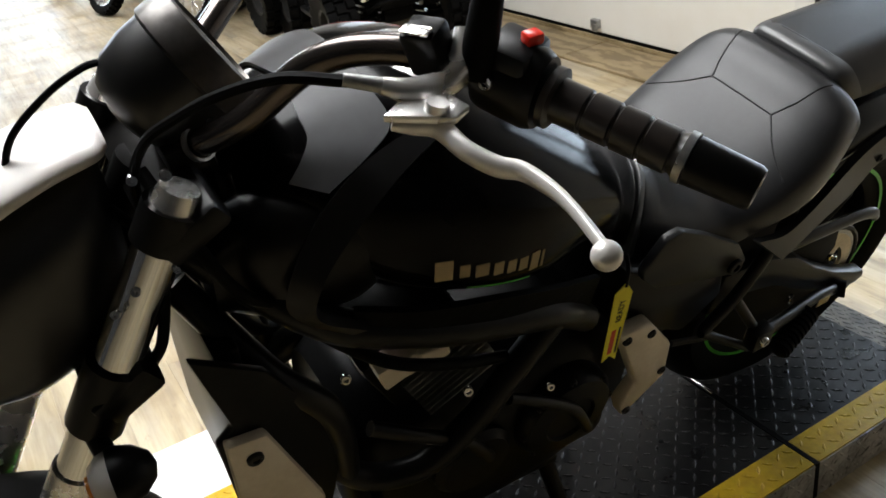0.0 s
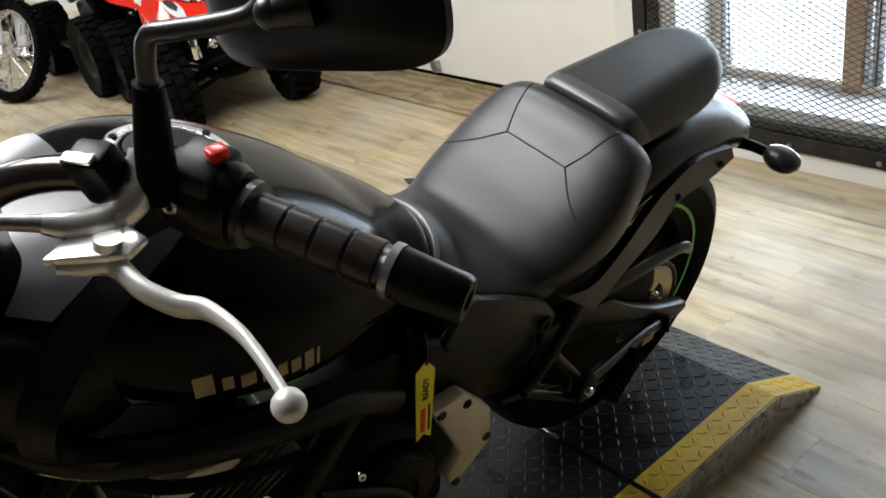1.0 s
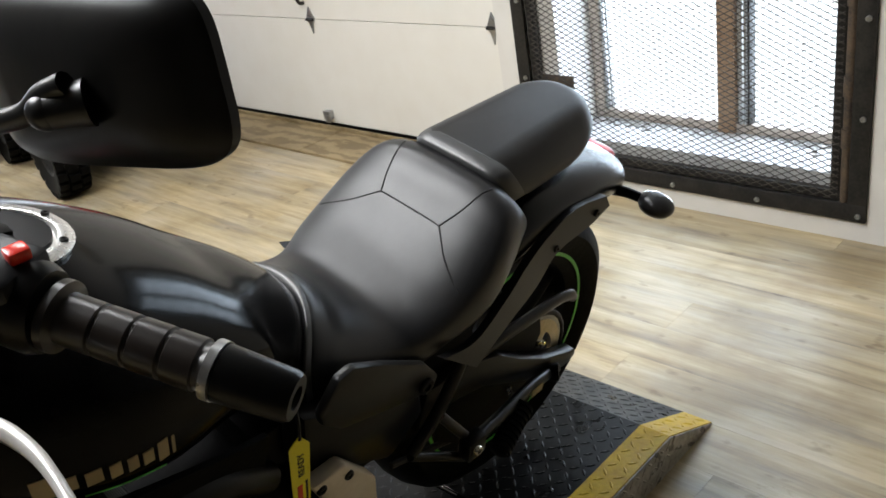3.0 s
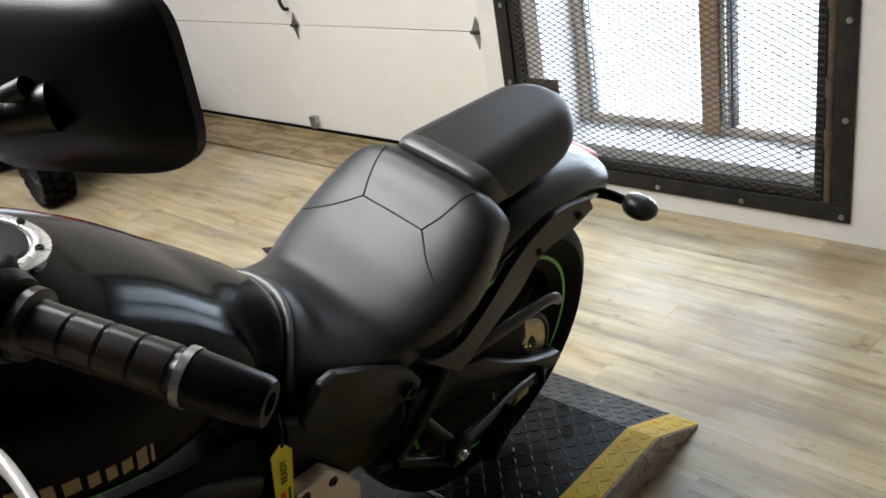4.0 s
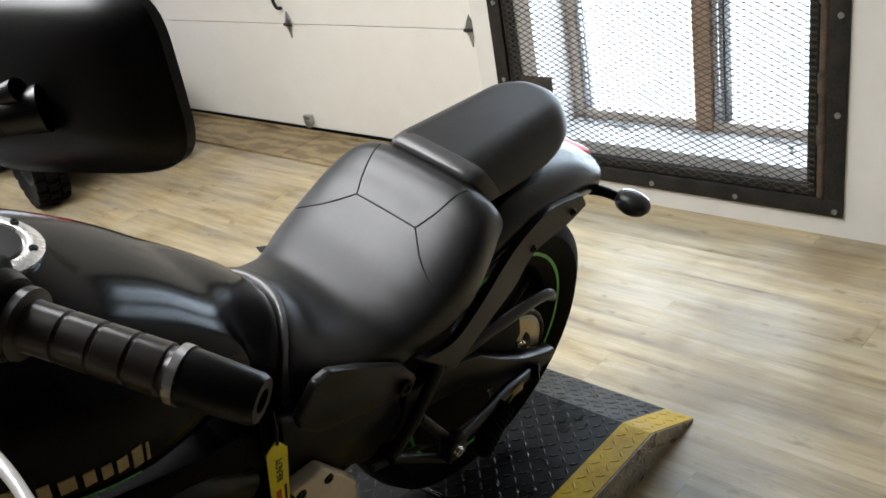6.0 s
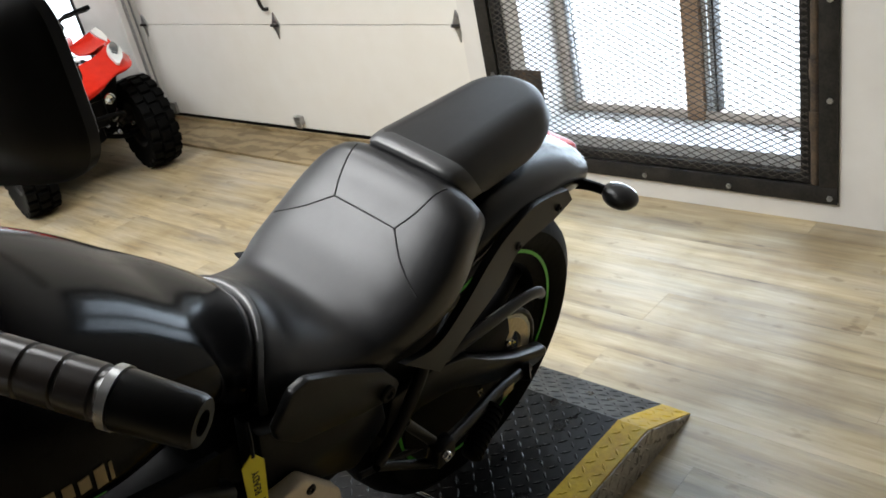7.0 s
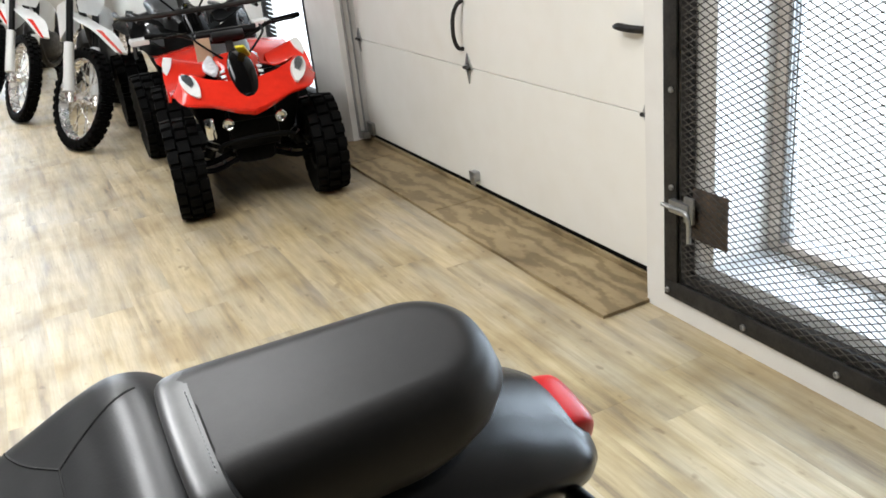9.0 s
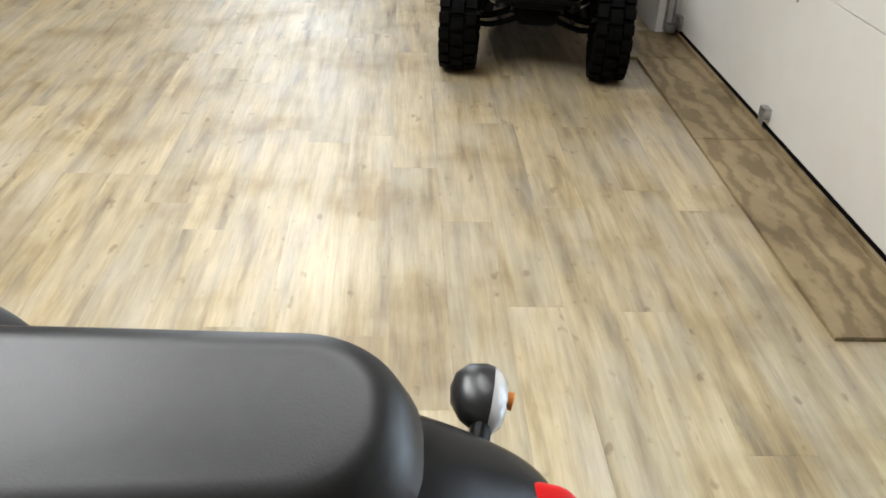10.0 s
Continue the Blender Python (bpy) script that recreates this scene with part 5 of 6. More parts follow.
    run = [pv + Vector((0.045, -0.045 * s, 0.02)), (1.131, 0.21 * s, 1.209), (1.162, 0.17 * s, 1.184), (1.19, 0.13 * s, 1.149), (1.217, 0.09 * s, 1.105), (1.23, 0.06 * s, 1.04), (1.22, 0.05 * s, 0.95)]
    if s < 0:
        run = run[:1] + [(1.10, -0.19, 1.16), (1.15, -0.12, 1.09), (1.20, -0.05, 1.11), (1.235, 0.0, 1.137), (1.275, 0.0, 1.118), (1.315, 0.0, 1.082), (1.335, 0.0, 1.02)]
    part("cable", tube(run, 0.0048 if s > 0 else 0.0034, 8, 6), "rubber", bar, "black control cable")
    # mirror
    sb = Vector((1.003, 0.268 * s, 1.205))
    ms = part("mirror_stem", tube([sb, sb + Vector((-0.002, 0.004 * s, 0.04)), sb + Vector((-0.006, 0.006 * s, 0.085))], [0.0135, 0.0125, 0.0095], 14, 4), "rubber", bar, "black mirror stem boot")
    part("mirror_arm", tube([sb + Vector((-0.006, 0.006 * s, 0.08)), (0.996, 0.275 * s, 1.305), (0.993, 0.280 * s, 1.322), (0.986, 0.297 * s, 1.330), (0.972, 0.325 * s, 1.341), (0.962, 0.347 * s, 1.352), (0.955, 0.355 * s, 1.363), (0.948, 0.366 * s, 1.371)], 0.0062, 12, 5), "arm", ms, "glossy black mirror arm")
    mc = Vector((0.922, 0.336 * s, 1.355))
    fwd = Vector((0.97, 0.10 * s, 0.08)).normalized()
    mq = Matrix.Translation(mc) @ fwd.to_track_quat("X", "Z").to_matrix().to_4x4()
    def mirror_ring(x, k, grow=0.0):
        ring = []
        for a in np.linspace(0, 2 * math.pi, 56, endpoint=False):
            c, sn = math.cos(a), math.sin(a)
            yy, zz = (0.096 * k + grow) * math.copysign(abs(c) ** 0.42, c), (0.047 * k + grow) * math.copysign(abs(sn) ** 0.42, sn)
            # the inner end is the taller one
            ring.append(mq @ Vector((x, yy - 0.30 * s * zz, zz * (1 - 1.2 * s * yy) + 0.33 * s * yy)))
        return ring
    mh = part("mirror_housing", skin(bmesh.new(), [mirror_ring(x, k) for x, k in ((-0.009, 0.99), (-0.007, 1.02), (-0.001, 1.03), (0.002, 1.0), (0.003, 0.97), (0.009, 0.90), (0.015, 0.74), (0.019, 0.5), (0.020, 0.2))]), "housing", ms, "black rear-view mirror housing")
    part("mirror_glass", skin(bmesh.new(), [mirror_ring(-0.0095 - k, 0.955) for k in (0.0, 0.001)]), "mirror", mh)
    part("mirror_joint", rod(Vector((0.957, 0.358 * s, 1.356)), Vector((0.940, 0.370 * s, 1.360)), 0.009, 0.012, 20), "arm", ms)
    bm = bmesh.new()
    bmesh.ops.create_uvsphere(bm, u_segments=18, v_segments=12, radius=0.0095, matrix=Matrix.Translation((0.957, 0.358 * s, 1.356)))
    part("mirror_ball", bm, "arm", ms)
cb = part("connector_box", box(bmesh.new(), -0.013, 0.013, -0.015, 0.015, -0.026, 0.014, 0.004, pose(1.03, 0.243, 1.226, 10, 15, 30)), "black_plastic", bar, "black connector box")
part("clamp_plate", box(bmesh.new(), 0.003, 0.012, -0.012, 0.012, 0.0145, 0.0175, 0.001, pose(1.03, 0.243, 1.226, 10, 15, 30)), "silver", cb, "pale clamp plate")
part("cable_tie", lathe([(0.015, -0.003), (0.0175, -0.003), (0.0175, 0.003), (0.015, 0.003)], 20, Matrix.Translation((1.165, 0.062, 1.068)) @ Vector((-0.5, 0.7, 0.6)).to_track_quat("Z", "Y").to_matrix().to_4x4(), closed=True), "galv", bar, "pale cable tie")

# hoses, wiring and bright fasteners about the engine and the steering head
for pts, r, mtl in (([(1.12, 0.13, 0.86), (1.04, 0.172, 0.79), (0.95, 0.178, 0.735), (0.87, 0.17, 0.69)], 0.008, "rubber"),
                    ([(0.86, 0.176, 0.60), (0.80, 0.185, 0.56), (0.74, 0.185, 0.50), (0.70, 0.18, 0.42)], 0.009, "satin"),
                    ([(1.06, 0.16, 0.66), (1.0, 0.176, 0.62), (0.93, 0.178, 0.555), (0.88, 0.17, 0.47)], 0.010, "satin"),
                    ([(1.22, 0.05, 1.05), (1.20, 0.12, 1.00), (1.17, 0.13, 0.93), (1.12, 0.12, 0.88)], 0.007, "rubber"),
                    ([(1.26, 0.04, 1.02), (1.23, 0.08, 0.98), (1.25, 0.11, 0.90), (1.27, 0.09, 0.84)], 0.006, "rubber")):
    part("hose", tube(pts, r, 10, 6), mtl, bike, "black rubber hose")
for p, r in (((1.232, 0.075, 1.062), 0.0055), ((1.205, 0.088, 1.066), 0.006), ((1.198, 0.09, 1.052), 0.005), ((1.222, 0.12, 0.985), 0.004), ((1.262, 0.115, 0.972), 0.005), ((1.285, 0.115, 0.955), 0.005), ((1.15, 0.06, 1.085), 0.005), ((0.93, 0.178, 0.668), 0.007), ((0.985, 0.176, 0.60), 0.006), ((1.085, 0.16, 0.775), 0.006), ((0.80, 0.187, 0.60), 0.006)):
    set_bolt(bike, p, (0.3, 1.0, 0.5), r, 0.006, "chrome", "bright_bolt", "bright plated bolt")

# ---- red quad, black quad, dirt bikes ----
def knobby(parent, at, R, hw, rim_r, knobs=22, m=None, spokes=0):
    """A knobbly wheel with its axle along y, at 'at'."""
    w = part("wheel", y_lathe([(rim_r - 0.012, -hw * 0.7), (rim_r + 0.004, -hw * 0.8), (rim_r + 0.004, hw * 0.8), (rim_r - 0.012, hw * 0.7)], at, 28, True), "silver" if spokes else "steel_dark", parent)
    # carcass and tread blocks in one skin: three rows of blocks, the middle row staggered
    rings = []
    prof = [(rim_r, -0.8, 0), (R * 0.84, -1.0, 0), (R - 0.03, -1.0, 1), (R - 0.018, -0.98, 1), (R - 0.014, -0.45, 1), (R - 0.014, -0.38, 0), (R - 0.012, -0.32, 2), (R - 0.012, 0.32, 2), (R - 0.014, 0.38, 0), (R - 0.014, 0.45, 1), (R - 0.018, 0.98, 1), (R - 0.03, 1.0, 1), (R * 0.84, 1.0, 0), (rim_r, 0.8, 0)]
    n = knobs * 6
    for i in range(n + 1):
        a = 2 * math.pi * (i // 2 + (i % 2) * 0.12 - 0.06) / (n / 2)
        ring = []
        for r, yy, kind in prof:
            ph = (i // 2 + (1 if kind == 2 else 0)) % 3 if i % 2 else ((i // 2 - 1) + (1 if kind == 2 else 0)) % 3
            rr = r + (0.015 if kind and ph != 0 else 0.0)
            ring.append((at[0] + rr * math.cos(a), at[1] + yy * hw * (1.04 if kind == 1 and ph != 0 else 1.0), at[2] + rr * math.sin(a)))
        rings.append(ring)
    bm = skin(bmesh.new(), rings, closed=False, caps=False)
    bmesh.ops.remove_doubles(bm, verts=bm.verts[:], dist=1e-4)
    bmesh.ops.recalc_face_normals(bm, faces=bm.faces[:])
    part("tyre", bm, "rubber", w, "knobbly black tyre", smooth=False)
    if spokes:
        part("hub", y_lathe([(0.02, -0.05), (0.03, -0.03), (0.022, 0), (0.03, 0.03), (0.02, 0.05)], at, 18), "silver", w)
        for i in range(spokes):
            a = 2 * math.pi * i / spokes
            b = a + (0.35 if i % 2 else -0.35)
            p = Vector(at) + Vector((0.028 * math.cos(a), 0.03 * (1 if i % 4 < 2 else -1), 0.028 * math.sin(a)))
            q = Vector(at) + Vector(((rim_r - 0.01) * math.cos(b), 0, (rim_r - 0.01) * math.sin(b)))
            part("spoke", rod(p, q, 0.0022, n=5), "silver", w)
    else:
        part("hub", y_lathe([(0.03, -hw * 0.4), (rim_r - 0.01, -hw * 0.2), (rim_r - 0.01, hw * 0.2), (0.03, hw * 0.4)], at, 20), "steel_dark", w)
    return w


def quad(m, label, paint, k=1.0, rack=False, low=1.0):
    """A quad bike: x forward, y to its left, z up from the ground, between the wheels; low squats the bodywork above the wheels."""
    q = thing("quad_bike", m @ Matrix.Scale(k, 4), label, "quad bike", "quad bikes")
    for s in (1, -1):
        knobby(q, (0.45, 0.31 * s, 0.225), 0.225, 0.072, 0.115)
        knobby(q, (-0.45, 0.30 * s, 0.225), 0.225, 0.090, 0.115)
        part("suspension_arm", tube([(0.42, 0.08 * s, 0.26), (0.44, 0.18 * s, 0.23), (0.45, 0.26 * s, 0.225)], 0.014, 8, 3), "rubber", q)
        part("suspension_arm", tube([(0.50, 0.08 * s, 0.24), (0.48, 0.18 * s, 0.20), (0.46, 0.26 * s, 0.20)], 0.012, 8, 3), "rubber", q)
        part("shock_absorber", rod((0.42, 0.10 * s, 0.46), (0.45, 0.21 * s, 0.25), 0.024), "black_plastic", q)
        # hood side, lamp decal, then the valley and the raised ear behind the wheel
        brow = [(0.78, 0.0, 0.500), (0.745, 0.085 * s, 0.520), (0.69, 0.175 * s, 0.548), (0.665, 0.262 * s, 0.560), (0.56, 0.300 * s, 0.592)]
        crest = [(0.60, 0.0, 0.615), (0.595, 0.07 * s, 0.64), (0.59, 0.14 * s, 0.662), (0.56, 0.205 * s, 0.692), (0.48, 0.245 * s, 0.70)]
        fd = part("front_fender", sheet(brow, crest, 0.012), paint, q)
        part("fender_lip", sheet(brow, [(x - 0.02, y * 0.96, z - (0.020, 0.022, 0.018, 0.014, 0.010)[i]) for i, (x, y, z) in enumerate(brow)], 0.010), paint, fd)
        edge = [(0.55, 0.308 * s, 0.585), (0.45, 0.315 * s, 0.590), (0.37, 0.320 * s, 0.625), (0.29, 0.315 * s, 0.695), (0.235, 0.298 * s, 0.752), (0.17, 0.285 * s, 0.715)]
        inner = [(0.48, 0.235 * s, 0.698), (0.43, 0.17 * s, 0.655), (0.36, 0.14 * s, 0.650), (0.28, 0.14 * s, 0.670), (0.20, 0.15 * s, 0.675), (0.14, 0.15 * s, 0.62)]
        ear = part("fender_ear", sheet(edge, inner, 0.012), paint, fd)
        part("ear_side", sheet(edge[1:], [(x + 0.02, y * 1.01, z) for (x, y, _), z in zip(edge[1:], (0.54, 0.52, 0.52, 0.56, 0.60))], 0.010), paint, fd)
        pale = "white_plastic" if not rack else "lens_dark"
        part("ear_decal", sheet([(0.30, 0.321 * s, 0.690), (0.265, 0.316 * s, 0.725), (0.235, 0.304 * s, 0.757)], [(0.325, 0.308 * s, 0.662), (0.285, 0.282 * s, 0.706), (0.245, 0.270 * s, 0.748)], 0.018), pale, fd, "white decal patch")
        part("lamp_decal", sheet([(0.545, 0.262 * s, 0.694), (0.60, 0.264 * s, 0.664), (0.65, 0.244 * s, 0.624), (0.685, 0.210 * s, 0.595)], [(0.55, 0.240 * s, 0.700), (0.585, 0.208 * s, 0.684), (0.635, 0.194 * s, 0.648), (0.68, 0.198 * s, 0.600)], 0.020), pale, fd, "white lamp decal")
        part("lamp_insert", sheet([(0.56, 0.254 * s, 0.704), (0.605, 0.252 * s, 0.682), (0.648, 0.228 * s, 0.650)], [(0.565, 0.240 * s, 0.710), (0.595, 0.220 * s, 0.698), (0.632, 0.212 * s, 0.668)], 0.016), "lens_dark", fd, "dark headlamp glass")
        part("bumper_lamp", lathe([(0.0005, 0.0), (0.018, 0.0), (0.025, 0.012), (0.025, 0.03), (0.021, 0.034), (0.016, 0.024), (0.0005, 0.020)], 18, pose(0.655, 0.112 * s, 0.438, 0, 90, 0)), "chrome", q, "round clear lamp")
        part("rear_fender", sheet([(-0.16, 0.2 * s, 0.52), (-0.28, 0.32 * s, 0.60), (-0.45, 0.34 * s, 0.63), (-0.64, 0.32 * s, 0.59)], [(-0.14, 0.10 * s, 0.58), (-0.28, 0.12 * s, 0.66), (-0.45, 0.12 * s, 0.67), (-0.66, 0.11 * s, 0.64)], 0.012), paint, q)
        for bx, by, bz, br in ((0.56, 0.06, 0.35, 0.010), (0.53, 0.10, 0.285, 0.008), (0.50, 0.15, 0.235, 0.010), (0.57, 0.12, 0.40, 0.007), (0.48, 0.235, 0.245, 0.012)):
            set_bolt(q, (bx, by * s, bz), (1, 0, 0.3), br, 0.02, "chrome", "bright_bolt", "bright plated bolt")
        for k in range(6):
            c0 = Vector((0.42, 0.10 * s, 0.46)).lerp(Vector((0.45, 0.21 * s, 0.25)), 0.2 + 0.12 * k)
            part("spring_coil", lathe([(0.024, -0.004), (0.031, -0.004), (0.031, 0.004), (0.024, 0.004)], 14, Matrix.Translation(c0) @ Vector((0.03, 0.11 * s, -0.21)).to_track_quat("Z", "Y").to_matrix().to_4x4(), closed=True), "galv", q)
        part("inner_fender", sheet([(0.60, 0.02 * s, 0.49), (0.57, 0.13 * s, 0.52), (0.53, 0.23 * s, 0.55), (0.42, 0.27 * s, 0.57)], [(0.55, 0.02 * s, 0.30), (0.52, 0.12 * s, 0.31), (0.46, 0.19 * s, 0.34), (0.38, 0.21 * s, 0.40)], 0.010), "rubber", q, "black inner fender")
        part("tie_rod", rod((0.40, 0.06 * s, 0.30), (0.42, 0.26 * s, 0.26), 0.008), "steel_dark", q)
        part("foot_rest", boxes((-0.18, 0.18, min(0.14 * s, 0.34 * s), max(0.14 * s, 0.34 * s), 0.22, 0.25), bevel=0.008), "black_plastic", q)
        part("hand_grip", rod((0.10, 0.22 * s, 0.86), (0.06, 0.36 * s, 0.87), 0.018), "rubber", q)
        part("hand_lever", tube([(0.14, 0.18 * s, 0.865), (0.15, 0.24 * s, 0.865), (0.12, 0.33 * s, 0.86)], 0.006, 6, 3), "satin", q)
    part("frame", boxes((-0.5, 0.52, -0.09, 0.09, 0.22, 0.40), (0.30, 0.60, -0.11, 0.11, 0.30, 0.48), bevel=0.02), "rubber", q)
    part("bumper", tube([(0.55, -0.16, 0.30), (0.70, -0.14, 0.36), (0.74, 0, 0.38), (0.70, 0.14, 0.36), (0.55, 0.16, 0.30)], 0.011, 8, 4), "rubber", q)
    part("skid_plate", boxes((0.36, 0.54, -0.085, 0.085, 0.215, 0.30), (0.10, 0.5, -0.13, 0.13, 0.28, 0.5), bevel=0.03), "rubber", q)
    part("engine", loft([(0.26, 0, 0.27, 0.10, 0.10, 0.10, 3.2), (0.16, 0, 0.28, 0.17, 0.13, 0.12, 3.4), (-0.05, 0, 0.28, 0.19, 0.15, 0.13, 3.4), (-0.22, 0, 0.29, 0.16, 0.13, 0.11, 3.2), (-0.30, 0, 0.30, 0.09, 0.09, 0.08, 3.0)], 24, 4), "rubber", q, "dark dusty engine block")
    # tray added to block light and darken the floor beneath
    part("under_tray", sheet([(0.40, -0.20, 0.30), (0.24, -0.30, 0.27), (0.0, -0.33, 0.235), (-0.22, -0.30, 0.26)], [(0.40, 0.20, 0.30), (0.24, 0.30, 0.27), (0.0, 0.33, 0.235), (-0.22, 0.30, 0.26)], 0.012), "rubber", q, "black tray added to deepen the shadow under the quad")
    part("bumper_plate", boxes((0.58, 0.645, -0.10, 0.10, 0.43, 0.50), bevel=0.02), "rubber", q)
    part("nose_panel", loft([(0.695, 0, 0.562, 0.016, 0.012, 0.012, 2.0), (0.66, 0, 0.588, 0.042, 0.026, 0.03, 2.2), (0.59, 0, 0.640, 0.056, 0.038, 0.04, 2.2), (0.48, 0, 0.70, 0.055, 0.04, 0.05, 2.2), (0.38, 0, 0.735, 0.035, 0.03, 0.04, 2.0), (0.30, 0, 0.74, 0.02, 0.02, 0.03, 2.0)], 20, 5), "gloss", q, "gloss black nose panel")
    part("tank_cover", loft([(0.42, 0, 0.64, 0.08, 0.05, 0.1, 2.4), (0.28, 0, 0.68, 0.11, 0.06, 0.14, 2.4), (0.10, 0, 0.64, 0.11, 0.06, 0.12, 2.4), (0.0, 0, 0.62, 0.09, 0.05, 0.1, 2.4)], 20, 5), paint, q)
    part("seat", loft([(0.06, 0, 0.66, 0.09, 0.03, 0.06, 2.6), (-0.12, 0, 0.67, 0.12, 0.04, 0.06, 2.6), (-0.35, 0, 0.70, 0.13, 0.045, 0.06, 2.6), (-0.55, 0, 0.71, 0.12, 0.035, 0.05, 2.6)], 24, 5), "vinyl", q)
    part("handlebar", tube([(0.06, 0.36, 0.87), (0.10, 0.22, 0.86), (0.14, 0.10, 0.80), (0.15, 0, 0.785), (0.14, -0.10, 0.80), (0.10, -0.22, 0.86), (0.06, -0.36, 0.87)], 0.0125, 10, 5), "satin", q)
    part("crossbar_pad", rod((0.12, -0.14, 0.84), (0.12, 0.14, 0.84), 0.026), "grey_panel", q)
    part("gauge_box", box(bmesh.new(), -0.03, 0.03, -0.075, 0.075, -0.022, 0.022, 0.01, pose(0.17, 0, 0.825, 0, 25, 0)), "grey_panel", q, "grey gauge box")
    for s in (1, -1):
        part("cable", tube([(0.12, 0.16 * s, 0.855), (0.26, 0.15 * s, 0.83), (0.33, 0.09 * s, 0.76), (0.34, 0.04 * s, 0.70)], 0.006, 6, 5), "rubber", q)
    part("steering_column", rod((0.15, 0, 0.79), (0.36, 0, 0.5), 0.02), "steel_dark", q)
    if rack:
        for y in (-0.30, -0.15, 0.0, 0.15, 0.30):
            part("rack_bar", tube([(0.20, y, 0.735), (0.45, y, 0.745), (0.70, y, 0.735)], 0.010, 8, 3), "steel_dark", q)
        part("rack_bar", tube([(0.20, -0.36, 0.74), (0.45, -0.38, 0.77), (0.70, -0.34, 0.76), (0.73, 0, 0.76), (0.70, 0.34, 0.76), (0.45, 0.38, 0.77), (0.20, 0.36, 0.74)], 0.013, 8, 4), "steel_dark", q)
        for s in (1, -1):
            part("side_badge", boxes((0.60, 0.70, min(0.27 * s, 0.36 * s), max(0.27 * s, 0.36 * s), 0.625, 0.655), bevel=0.006), "white_plastic", q)
        part("yellow_label", boxes((0.13, 0.135, -0.05, 0.03, 0.83, 0.91)), "tag", q)
    else:
        part("card_label", boxes((0.235, 0.24, -0.16, -0.09, 0.70, 0.84)), "card", q, "plain brown card label")
        part("clear_wrap", loft([(0.47, -0.115, 0.668, 0.014, 0.008, 0.02, 2.0), (0.41, -0.12, 0.684, 0.034, 0.014, 0.03, 2.3), (0.34, -0.12, 0.70, 0.028, 0.020, 0.03, 2.3), (0.29, -0.112, 0.72, 0.012, 0.02, 0.03, 2.0)], 14, 4), "wrap", q, "crumpled clear wrapping")
        part("yellow_tag", box(bmesh.new(), -0.006, 0.006, -0.02, 0.02, -0.06, 0.06, 0.001, pose(0.42, 0.03, 0.765, 0, 50, -20)), "tag", q, "yellow warning tag")
        for s in (1, -1):
            for i in range(6):
                x, z = 0.50 + 0.034 * i, 0.690 - 0.0225 * i
                part("decal_bar", box(bmesh.new(), -0.010, 0.010, -0.011, 0.011, -0.003, 0.003, 0.0005, pose(x, 0.080 * s, z - 0.012, -22 * s, 34, 0)), "white_plastic", q, "plain white decal bar", smooth=False)
        part("side_reflector", box(bmesh.new(), -0.02, 0.02, -0.024, 0.024, -0.05, 0.05, 0.014, pose(0.60, -0.185, 0.415)), "chrome", q, "tall clear side lamp")
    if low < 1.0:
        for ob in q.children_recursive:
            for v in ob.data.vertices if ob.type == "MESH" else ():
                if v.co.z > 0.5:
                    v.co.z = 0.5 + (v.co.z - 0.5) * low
    return q


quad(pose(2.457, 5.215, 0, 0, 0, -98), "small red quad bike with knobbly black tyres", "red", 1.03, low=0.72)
quad(pose(2.50, 6.55, 0, 0, 0, -92), "black utility quad bike with a steel front rack", "black_plastic", 1.08, True)


def steering(angle, R=0.32):
    """The turn of the front end about its raked head, and where the tyre then meets the floor."""
    S = Matrix.Translation((1.06, 0, 0.88)) @ Matrix.Rotation(radians(angle), 4, Vector((-0.42, 0, 0.91))) @ Matrix.Translation((-1.06, 0, -0.88))
    axle = S.to_3x3() @ Vector((0, 1, 0))
    up = (Vector((0, 0, 1)) - axle * axle.z).normalized()
    foot = S @ Vector((1.36, 0, 0.32)) - up * R
    return Matrix.Translation((0, 0, -foot.z)) @ S, foot


